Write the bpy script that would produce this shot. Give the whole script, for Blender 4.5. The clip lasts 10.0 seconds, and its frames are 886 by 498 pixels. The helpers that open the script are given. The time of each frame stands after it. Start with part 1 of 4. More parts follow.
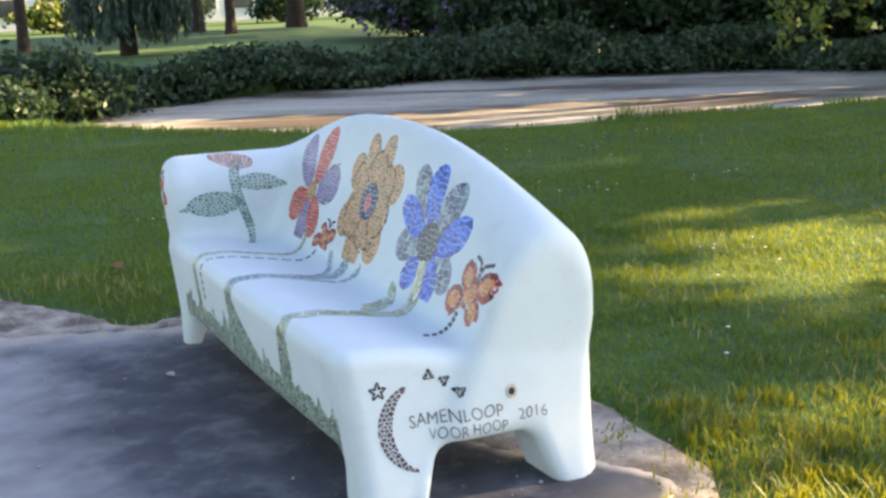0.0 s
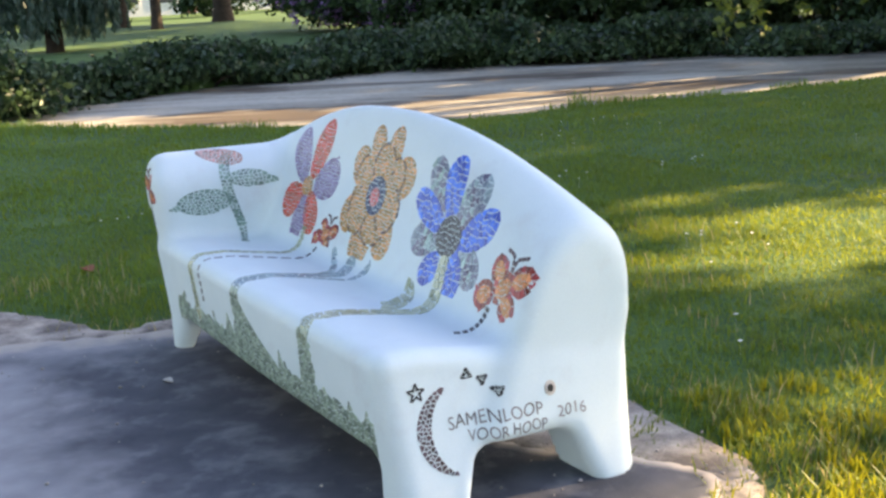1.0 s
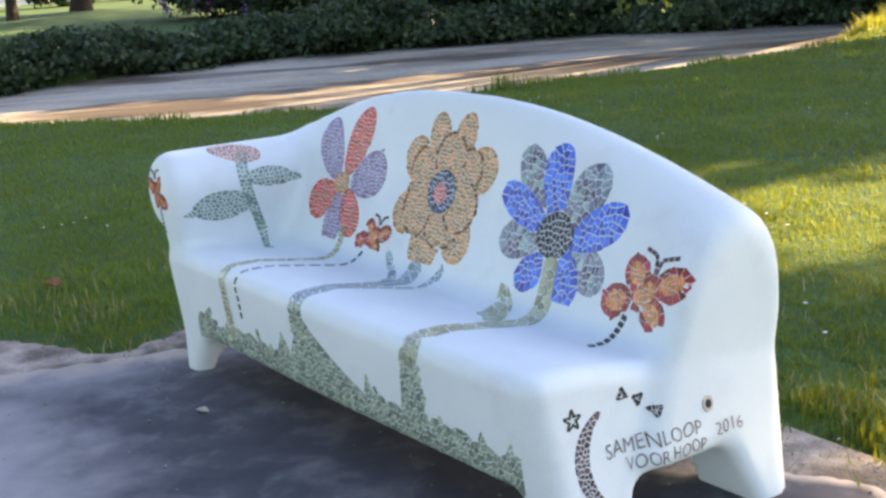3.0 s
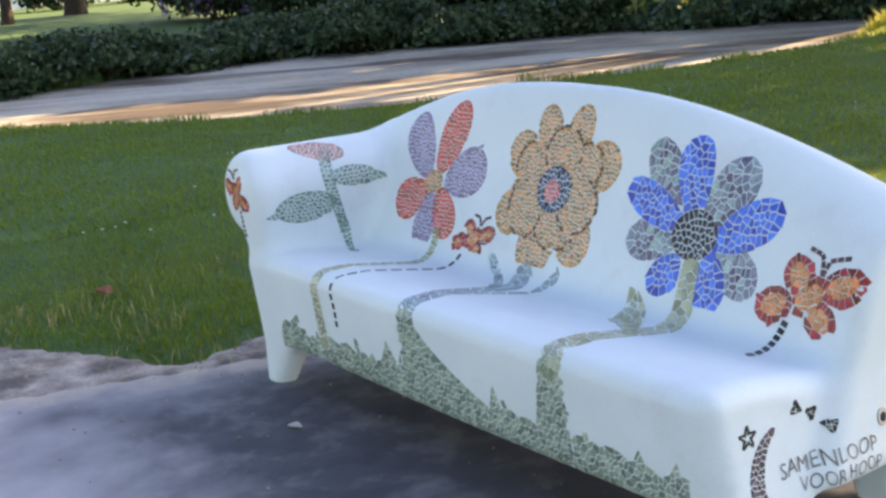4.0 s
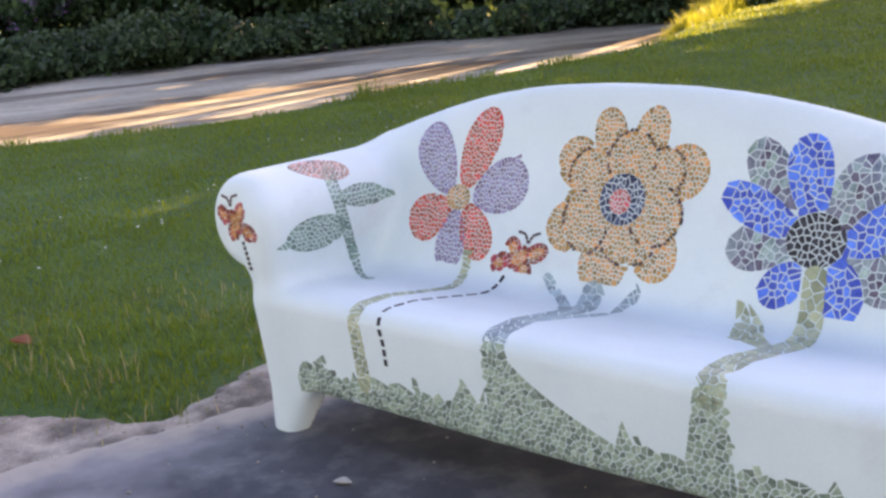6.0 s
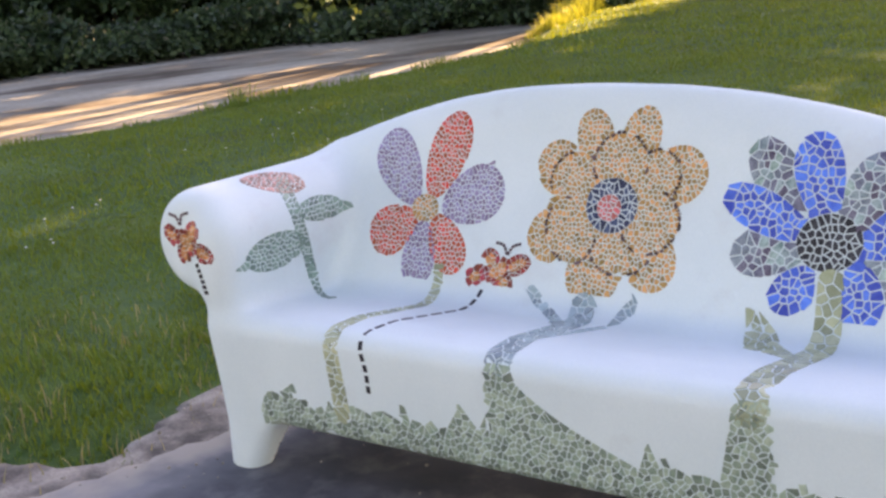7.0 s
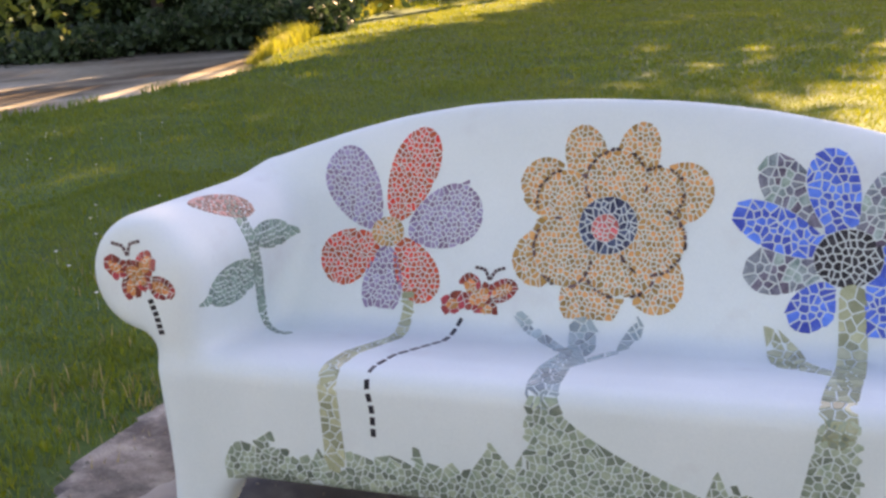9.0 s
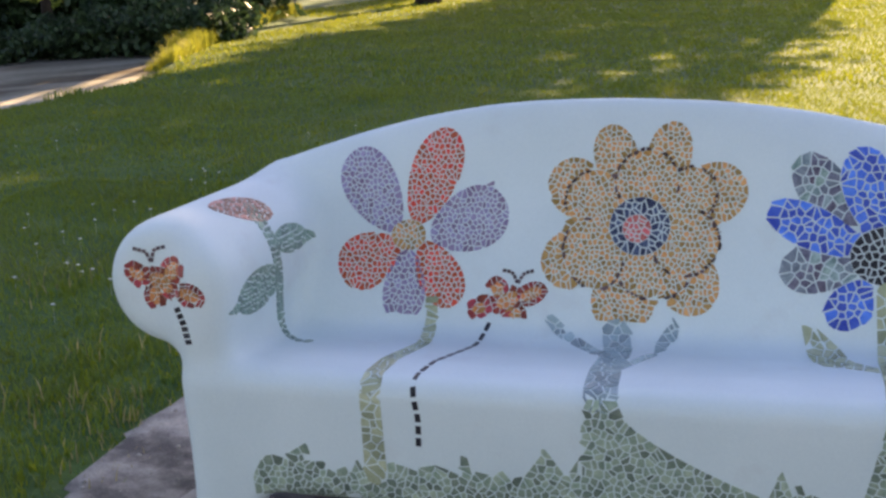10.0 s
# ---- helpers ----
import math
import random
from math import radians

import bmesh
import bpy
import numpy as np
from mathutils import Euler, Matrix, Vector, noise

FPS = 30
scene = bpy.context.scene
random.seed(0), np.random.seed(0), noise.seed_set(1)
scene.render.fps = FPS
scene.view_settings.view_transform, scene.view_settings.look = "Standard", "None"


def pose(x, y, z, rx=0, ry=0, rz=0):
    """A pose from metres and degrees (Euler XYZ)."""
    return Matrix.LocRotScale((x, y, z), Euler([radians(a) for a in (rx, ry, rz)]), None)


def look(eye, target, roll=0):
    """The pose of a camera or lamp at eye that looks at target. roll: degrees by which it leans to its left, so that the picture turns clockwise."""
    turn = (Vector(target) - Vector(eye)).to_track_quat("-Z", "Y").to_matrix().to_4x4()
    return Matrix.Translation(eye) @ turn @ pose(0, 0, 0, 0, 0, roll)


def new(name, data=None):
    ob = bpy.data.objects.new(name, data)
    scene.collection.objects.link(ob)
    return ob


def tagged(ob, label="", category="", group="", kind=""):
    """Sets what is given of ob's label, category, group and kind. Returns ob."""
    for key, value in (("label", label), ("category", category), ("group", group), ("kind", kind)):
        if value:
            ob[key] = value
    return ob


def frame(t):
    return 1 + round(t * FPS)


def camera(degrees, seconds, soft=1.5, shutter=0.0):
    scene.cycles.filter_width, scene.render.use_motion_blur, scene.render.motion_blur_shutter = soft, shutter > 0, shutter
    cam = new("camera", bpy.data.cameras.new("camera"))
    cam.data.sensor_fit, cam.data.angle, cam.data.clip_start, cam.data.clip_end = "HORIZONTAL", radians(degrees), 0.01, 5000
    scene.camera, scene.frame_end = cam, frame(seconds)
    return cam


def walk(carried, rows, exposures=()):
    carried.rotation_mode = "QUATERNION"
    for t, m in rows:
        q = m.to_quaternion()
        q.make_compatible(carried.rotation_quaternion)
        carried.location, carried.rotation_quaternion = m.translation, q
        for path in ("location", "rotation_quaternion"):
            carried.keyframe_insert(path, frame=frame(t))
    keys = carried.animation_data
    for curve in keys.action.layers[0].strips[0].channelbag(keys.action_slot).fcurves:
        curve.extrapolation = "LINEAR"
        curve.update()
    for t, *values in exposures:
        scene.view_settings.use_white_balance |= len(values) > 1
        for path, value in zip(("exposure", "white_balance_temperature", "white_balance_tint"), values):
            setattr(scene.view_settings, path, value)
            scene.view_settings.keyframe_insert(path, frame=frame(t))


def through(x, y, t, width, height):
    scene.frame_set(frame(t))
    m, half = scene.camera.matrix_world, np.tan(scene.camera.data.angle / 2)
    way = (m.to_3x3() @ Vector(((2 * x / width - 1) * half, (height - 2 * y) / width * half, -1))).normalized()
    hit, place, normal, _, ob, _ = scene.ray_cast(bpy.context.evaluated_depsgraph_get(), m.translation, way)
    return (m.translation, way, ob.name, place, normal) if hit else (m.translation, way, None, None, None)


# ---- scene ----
cam = camera(40.3, 10.0, soft=2.7)
PATH = [
    (0, (4.180, -0.970, 1.513), (2.380, -0.205, 1.095), -2.42),
    (0.5, (4.064, -1.049, 1.486), (2.288, -0.231, 1.063), -2.68),
    (1, (3.925, -1.194, 1.505), (2.178, -0.324, 1.069), -3.14),
    (1.5, (3.758, -1.314, 1.534), (2.041, -0.395, 1.079), -3.69),
    (2, (3.554, -1.405, 1.530), (1.865, -0.439, 1.063), -4.29),
    (3.5, (2.925, -1.665, 1.475), (1.309, -0.586, 1.001), -3.97),
    (4, (2.712, -1.751, 1.463), (1.090, -0.680, 0.990), -4.55),
    (4.5, (2.546, -1.876, 1.465), (0.944, -0.774, 0.995), -4.88),
    (5, (2.337, -1.980, 1.461), (0.778, -0.817, 0.993), -5.32),
    (5.5, (2.120, -2.097, 1.484), (0.644, -0.837, 1.002), -5.42),
    (6, (1.865, -2.163, 1.471), (0.486, -0.798, 0.987), -5.16),
    (7.5, (1.226, -2.262, 1.475), (0.144, -0.656, 0.972), -5.09),
    (8, (1.007, -2.328, 1.468), (0.053, -0.641, 0.973), -4.27),
    (8.5, (0.806, -2.380, 1.473), (-0.034, -0.634, 0.977), -3.52),
    (9, (0.583, -2.420, 1.459), (-0.141, -0.621, 0.969), -2.66),
    (9.5, (0.386, -2.443, 1.442), (-0.241, -0.606, 0.958), -2.14),
    (10, (0.198, -2.467, 1.436), (-0.343, -0.602, 0.954), -1.89),
]
walk(cam, [(t, look(eye, target, roll)) for t, eye, target, roll in PATH], [(0.0, 2.14, 7000, 21), (2.0, 2.17, 7050, 23), (4.0, 2.15, 7050, 25), (5.0, 2.08, 7100, 24), (6.0, 2.36, 7900, 33),
      (7.5, 2.24, 8150, 34), (8.0, 2.16, 8150, 34), (9.0, 2.12, 8150, 35), (10.0, 1.7, 7100, 28)])

# ---- world and sun ----
SUN_AZ, SUN_EL = 4.0, 30.0          # degrees from +y towards +x, and above the horizon
sun_way = Vector((math.sin(radians(SUN_AZ)) * math.cos(radians(SUN_EL)),
                  math.cos(radians(SUN_AZ)) * math.cos(radians(SUN_EL)), math.sin(radians(SUN_EL))))
world = bpy.data.worlds.new("sky")
scene.world = world
world.use_nodes = True
wn = world.node_tree
sky = wn.nodes.new("ShaderNodeTexSky")
sky.sky_type, sky.sun_disc = "NISHITA", False
sky.sun_elevation, sky.sun_rotation = radians(SUN_EL), radians(SUN_AZ)
wn.links.new(sky.outputs[0], wn.nodes["Background"].inputs[0])
wn.nodes["Background"].inputs[1].default_value = 0.12
sun = new("sun", bpy.data.lights.new("sun", "SUN"))
sun.data.energy, sun.data.angle, sun.data.color = 5.0, radians(0.6), (1.0, 0.79, 0.44)
sun.matrix_world = look(sun_way * 60, (0, 0, 0))


# ---- materials ----
def rgb(c):
    return (c[0], c[1], c[2], 1.0)


def surface(name, low, high, scale=8.0, rough=0.7, fine=120.0, bump=0.2, bump_dist=0.004, detail=6.0, per="", spread=0.0,
            coords="Object", stain=None, stain_scale=1.2, stain_at=(0.45, 0.62), spec=0.4, through=0.0, glow_tint=None, stretch=None, hue_shift=0.03):
    """A grained surface: two colours mixed by noise at two scales, optional stains, and fine relief.
    per: 'object' or 'island' varies the brightness from piece to piece by spread."""
    m = bpy.data.materials.new(name)
    m.use_nodes = True
    nt = m.node_tree
    n, l = nt.nodes, nt.links
    bsdf = n["Principled BSDF"]
    tc = n.new("ShaderNodeTexCoord")
    big = n.new("ShaderNodeTexNoise")
    big.inputs["Scale"].default_value, big.inputs["Detail"].default_value = scale, detail
    small = n.new("ShaderNodeTexNoise")
    small.inputs["Scale"].default_value, small.inputs["Detail"].default_value = fine, 3.0
    for t in (big, small):
        l.new(tc.outputs[coords], t.inputs["Vector"])
    where = tc.outputs[coords]
    if stretch:                                     # streaks that run along one direction of the plan
        turn = n.new("ShaderNodeMapping")
        turn.vector_type = "TEXTURE"
        turn.inputs["Rotation"].default_value = (0, 0, radians(stretch[0]))
        turn.inputs["Scale"].default_value = (1 / stretch[1], 1, 1)
        l.new(where, turn.inputs["Vector"])
        where = turn.outputs[0]
        l.new(where, big.inputs["Vector"])
    add = n.new("ShaderNodeMath")
    add.operation = "MULTIPLY_ADD"
    add.inputs[1].default_value, add.inputs[2].default_value = 0.45, -0.22
    l.new(small.outputs["Fac"], add.inputs[0])
    tot = n.new("ShaderNodeMath")
    l.new(big.outputs["Fac"], tot.inputs[0])
    l.new(add.outputs[0], tot.inputs[1])
    ramp = n.new("ShaderNodeMapRange")
    ramp.inputs["From Min"].default_value, ramp.inputs["From Max"].default_value = 0.3, 0.7
    l.new(tot.outputs[0], ramp.inputs["Value"])
    mix = n.new("ShaderNodeMix")
    mix.data_type = "RGBA"
    mix.inputs["A"].default_value, mix.inputs["B"].default_value = rgb(low), rgb(high)
    l.new(ramp.outputs[0], mix.inputs["Factor"])
    colour = mix.outputs["Result"]
    if stain:
        st = n.new("ShaderNodeTexNoise")
        st.inputs["Scale"].default_value, st.inputs["Detail"].default_value, st.inputs["Roughness"].default_value = stain_scale, 8.0, 0.65
        l.new(where, st.inputs["Vector"])
        sr = n.new("ShaderNodeMapRange")
        sr.inputs["From Min"].default_value, sr.inputs["From Max"].default_value = stain_at
        l.new(st.outputs["Fac"], sr.inputs["Value"])
        sm = n.new("ShaderNodeMix")
        sm.data_type = "RGBA"
        sm.inputs["B"].default_value = rgb(stain)
        l.new(sr.outputs[0], sm.inputs["Factor"])
        l.new(colour, sm.inputs["A"])
        colour = sm.outputs["Result"]
    if per:
        src = n.new("ShaderNodeObjectInfo") if per == "object" else n.new("ShaderNodeNewGeometry")
        rnd = src.outputs["Random"] if per == "object" else src.outputs["Random Per Island"]
        val = n.new("ShaderNodeMapRange")
        val.inputs["To Min"].default_value, val.inputs["To Max"].default_value = 1 - spread, 1 + spread
        l.new(rnd, val.inputs["Value"])
        hs = n.new("ShaderNodeHueSaturation")
        l.new(val.outputs[0], hs.inputs["Value"])
        hue = n.new("ShaderNodeMapRange")
        hue.inputs["To Min"].default_value, hue.inputs["To Max"].default_value = 0.5 + hue_shift * spread, 0.5 - hue_shift * spread
        l.new(rnd, hue.inputs["Value"])
        l.new(hue.outputs[0], hs.inputs["Hue"])
        l.new(colour, hs.inputs["Color"])
        colour = hs.outputs["Color"]
    l.new(colour, bsdf.inputs["Base Color"])
    bsdf.inputs["Roughness"].default_value = rough
    bsdf.inputs["Specular IOR Level"].default_value = spec
    if bump:
        b = n.new("ShaderNodeBump")
        b.inputs["Strength"].default_value, b.inputs["Distance"].default_value = bump, bump_dist
        l.new(tot.outputs[0], b.inputs["Height"])
        l.new(b.outputs[0], bsdf.inputs["Normal"])
    if through:
        tr = n.new("ShaderNodeBsdfTranslucent")
        if glow_tint:
            tr.inputs["Color"].default_value = rgb(glow_tint)
        else:
            l.new(colour, tr.inputs["Color"])
        ms = n.new("ShaderNodeMixShader")
        ms.inputs[0].default_value = through
        l.new(bsdf.outputs[0], ms.inputs[1])
        l.new(tr.outputs[0], ms.inputs[2])
        l.new(ms.outputs[0], n["Material Output"].inputs["Surface"])
    return m


M = {}
M["bench"] = surface("white_painted_concrete", (0.675, 0.79, 0.805), (0.755, 0.86, 0.868), 3.0, 0.55, 160, 0.12, 0.002, stain=(0.64, 0.70, 0.71), stain_scale=4.0, stain_at=(0.55, 0.8))
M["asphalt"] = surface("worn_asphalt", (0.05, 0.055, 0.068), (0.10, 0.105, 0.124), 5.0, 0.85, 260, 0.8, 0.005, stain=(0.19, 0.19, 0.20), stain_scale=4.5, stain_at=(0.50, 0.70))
M["sand"] = surface("trodden_sandy_soil", (0.25, 0.225, 0.20), (0.52, 0.465, 0.40), 9.0, 0.95, 110, 1.0, 0.014, stain=(0.12, 0.105, 0.095), stain_scale=3.2, stain_at=(0.43, 0.60))
M["lawn"] = surface("lawn_soil", (0.03, 0.085, 0.022), (0.075, 0.14, 0.026), 2.0, 0.9, 30, 0.8, 0.03, stain=(0.07, 0.09, 0.03), stain_scale=0.7, stain_at=(0.55, 0.75))
# the stretched stain paints bands of shade between sunlit streaks on the duckweed
M["water"] = surface("duckweed_water", (0.25, 0.232, 0.18), (0.47, 0.445, 0.37), 0.9, 0.7, 12, 0.1, 0.01, stain=(0.10, 0.08, 0.058), stain_scale=0.55, stain_at=(0.48, 0.60), spec=0.1, stretch=(57, 0.28))
M["blade"] = surface("grass_blade", (0.028, 0.142, 0.042), (0.078, 0.212, 0.048), 0.9, 0.5, 40, 0, per="island", spread=0.24, through=0.48, glow_tint=(0.27, 0.30, 0.016))
M["leaf"] = surface("shrub_leaf", (0.022, 0.052, 0.024), (0.066, 0.112, 0.046), 2.0, 0.4, 20, 0, per="island", spread=0.5, through=0.3, spec=0.3)
# brighter, yellower copy of the shrub leaf, with sunlight put into its colour
M["bright_leaf"] = surface("sunlit_colour_leaf", (0.09, 0.14, 0.02), (0.2, 0.24, 0.04), 2.0, 0.45, 20, 0, per="island", spread=0.4, through=0.45)
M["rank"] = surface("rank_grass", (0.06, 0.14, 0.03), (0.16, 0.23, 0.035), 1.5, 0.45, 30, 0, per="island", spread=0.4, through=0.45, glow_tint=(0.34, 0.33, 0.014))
M["straw"] = surface("dry_grass", (0.30, 0.25, 0.10), (0.5, 0.42, 0.2), 2.0, 0.7, 20, 0, per="island", spread=0.4, through=0.35)
M["tall"] = surface("tall_bank_grass", (0.24, 0.27, 0.03), (0.42, 0.42, 0.05), 1.5, 0.5, 20, 0, per="island", spread=0.35, through=0.5)
M["bloom"] = surface("purple_bloom", (0.26, 0.14, 0.36), (0.42, 0.25, 0.52), 5.0, 0.6, 30, 0, per="island", spread=0.4, through=0.3)
M["bark"] = surface("tree_bark", (0.02, 0.015, 0.012), (0.06, 0.042, 0.03), 6.0, 0.95, 60, 0.9, 0.02)
M["willow"] = surface("willow_leaf", (0.045, 0.085, 0.065), (0.09, 0.14, 0.10), 2.0, 0.5, 20, 0, per="island", spread=0.35, through=0.35)
M["wall"] = surface("white_plaster", (0.6, 0.6, 0.58), (0.72, 0.71, 0.68), 2.0, 0.9, 30, 0.2, 0.01)
M["roof"] = surface("roof_tiles", (0.12, 0.06, 0.05), (0.2, 0.1, 0.08), 3.0, 0.8, 30, 0.3, 0.02)
M["paint"] = surface("white_paint", (0.7, 0.7, 0.7), (0.8, 0.8, 0.8), 3.0, 0.5, 60, 0.05)
M["glass"] = surface("window_glass", (0.03, 0.04, 0.05), (0.05, 0.06, 0.07), 2.0, 0.1, 10, 0, spec=0.6)

# paler asphalt away from the bench, by an attribute of the mesh; and dust blown over its edge, where 'dust' says
def tinted_by(attribute, colour, scale, span):
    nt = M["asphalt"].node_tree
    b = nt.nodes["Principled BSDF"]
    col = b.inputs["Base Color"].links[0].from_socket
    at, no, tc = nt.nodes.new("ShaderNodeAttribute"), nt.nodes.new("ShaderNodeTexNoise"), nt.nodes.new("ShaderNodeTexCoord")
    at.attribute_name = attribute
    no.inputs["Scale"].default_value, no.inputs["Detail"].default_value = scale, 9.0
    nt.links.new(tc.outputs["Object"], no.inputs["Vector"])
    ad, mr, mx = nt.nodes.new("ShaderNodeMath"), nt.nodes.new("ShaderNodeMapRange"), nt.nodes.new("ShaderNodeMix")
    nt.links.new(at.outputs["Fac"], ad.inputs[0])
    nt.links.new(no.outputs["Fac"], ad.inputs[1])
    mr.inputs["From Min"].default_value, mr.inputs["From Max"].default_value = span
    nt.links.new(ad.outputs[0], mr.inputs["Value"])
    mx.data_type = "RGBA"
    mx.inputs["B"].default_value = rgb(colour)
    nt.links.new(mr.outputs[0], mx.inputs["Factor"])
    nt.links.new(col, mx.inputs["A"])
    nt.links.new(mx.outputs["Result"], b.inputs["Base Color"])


tinted_by("pallor", (0.41, 0.405, 0.415), 3.5, (0.6, 1.4))
tinted_by("dust", (0.42, 0.38, 0.335), 7.0, (0.95, 1.35))

# ---- building helpers ----
def mesh(name, verts, faces, mat=None, smooth=False):
    me = bpy.data.meshes.new(name)
    me.from_pydata([tuple(v) for v in verts], [], [tuple(f) for f in faces])
    if mat:
        me.materials.append(mat)
    if smooth:
        me.polygons.foreach_set("use_smooth", [True] * len(me.polygons))
    me.update()
    return me


def quick_mesh(name, verts, tris, mat, smooth=False):
    """A triangle mesh from arrays, fast."""
    verts, tris = np.asarray(verts, np.float32), np.asarray(tris, np.int32)
    me = bpy.data.meshes.new(name)
    me.vertices.add(len(verts))
    me.vertices.foreach_set("co", verts.ravel())
    me.loops.add(tris.size)
    me.loops.foreach_set("vertex_index", tris.ravel())
    me.polygons.add(len(tris))
    me.polygons.foreach_set("loop_start", np.arange(len(tris), dtype=np.int32) * tris.shape[1])
    if smooth:
        me.polygons.foreach_set("use_smooth", np.ones(len(tris), bool))
    me.materials.append(mat)
    me.update(calc_edges=True)
    me.validate()
    return me


def part(name, me, parent, label=""):
    ob = new(name, me)
    ob.parent = parent
    return tagged(ob, label)


def thing(name, label, category, at=(0, 0, 0), group="", kind=""):
    ob = new(name)
    ob.location = at
    ob.empty_display_size = 0.1
    return tagged(ob, label, category, group, kind)


def tube(points, radii, sides=8):
    """Verts and faces of a tapering tube through points."""
    verts, faces = [], []
    pts = [Vector(p) for p in points]
    for i, p in enumerate(pts):
        d = (pts[min(i + 1, len(pts) - 1)] - pts[max(i - 1, 0)]).normalized()
        a = d.orthogonal().normalized() if abs(d.z) < 0.9 else Vector((1, 0, 0))
        a = (a - d * a.dot(d)).normalized()
        b = d.cross(a)
        for k in range(sides):
            w = 2 * math.pi * k / sides
            verts.append(p + (a * math.cos(w) + b * math.sin(w)) * radii[i])
    for i in range(len(pts) - 1):
        for k in range(sides):
            k2 = (k + 1) % sides
            faces.append((i * sides + k, i * sides + k2, (i + 1) * sides + k2, (i + 1) * sides + k))
    faces.append(tuple(range(sides))[::-1])
    faces.append(tuple((len(pts) - 1) * sides + k for k in range(sides)))
    return verts, faces


def box(lo, hi):
    x0, y0, z0 = lo
    x1, y1, z1 = hi
    v = [(x0, y0, z0), (x1, y0, z0), (x1, y1, z0), (x0, y1, z0), (x0, y0, z1), (x1, y0, z1), (x1, y1, z1), (x0, y1, z1)]
    f = [(0, 3, 2, 1), (4, 5, 6, 7), (0, 1, 5, 4), (1, 2, 6, 5), (2, 3, 7, 6), (3, 0, 4, 7)]
    return v, f


def leaves(centres, size, rng, flat=0.0, stretch=1.6, hang=0.0):
    """Bent leaf quads (two triangles folded along the midrib) at the centres, turned at random."""
    c = np.asarray(centres, float)
    n = len(c)
    d = rng.normal(size=(n, 3))
    d[:, 2] = d[:, 2] * (1 - flat) - hang
    d /= np.linalg.norm(d, axis=1)[:, None]
    e = rng.normal(size=(n, 3))
    e -= d * (e * d).sum(1)[:, None]
    e /= np.linalg.norm(e, axis=1)[:, None]
    up = np.cross(d, e)
    s = size * rng.uniform(0.6, 1.35, n)[:, None]
    tip, base = c + d * s * stretch / 2, c - d * s * stretch / 2
    l, r = c + e * s * 0.45 + up * s * 0.15, c - e * s * 0.45 + up * s * 0.15
    v = np.stack([base, l, tip, r], 1).reshape(-1, 3)
    i = np.arange(n)[:, None] * 4
    t = np.concatenate([i + [0, 1, 2], i + [0, 2, 3]], 1).reshape(-1, 3)
    return v, t

# ---- the bench's moulded form, as a distance field ----
def smin(a, b, k):
    h = np.clip(0.5 + 0.5 * (b - a) / k, 0, 1)
    return b + (a - b) * h - k * h * (1 - h)


def smax(a, b, k):
    return -smin(-a, -b, k)


def rbox(x, y, z, lo, hi, r):
    q = [np.maximum(np.abs(p - (a + b) / 2) - (b - a) / 2 + r, 0) for p, a, b in zip((x, y, z), lo, hi)]
    q2 = [np.abs(p - (a + b) / 2) - (b - a) / 2 + r for p, a, b in zip((x, y, z), lo, hi)]
    return np.sqrt(q[0] ** 2 + q[1] ** 2 + q[2] ** 2) + np.minimum(np.maximum(q2[0], np.maximum(q2[1], q2[2])), 0) - r


BRINK = 0.158                       # underside of the seat block


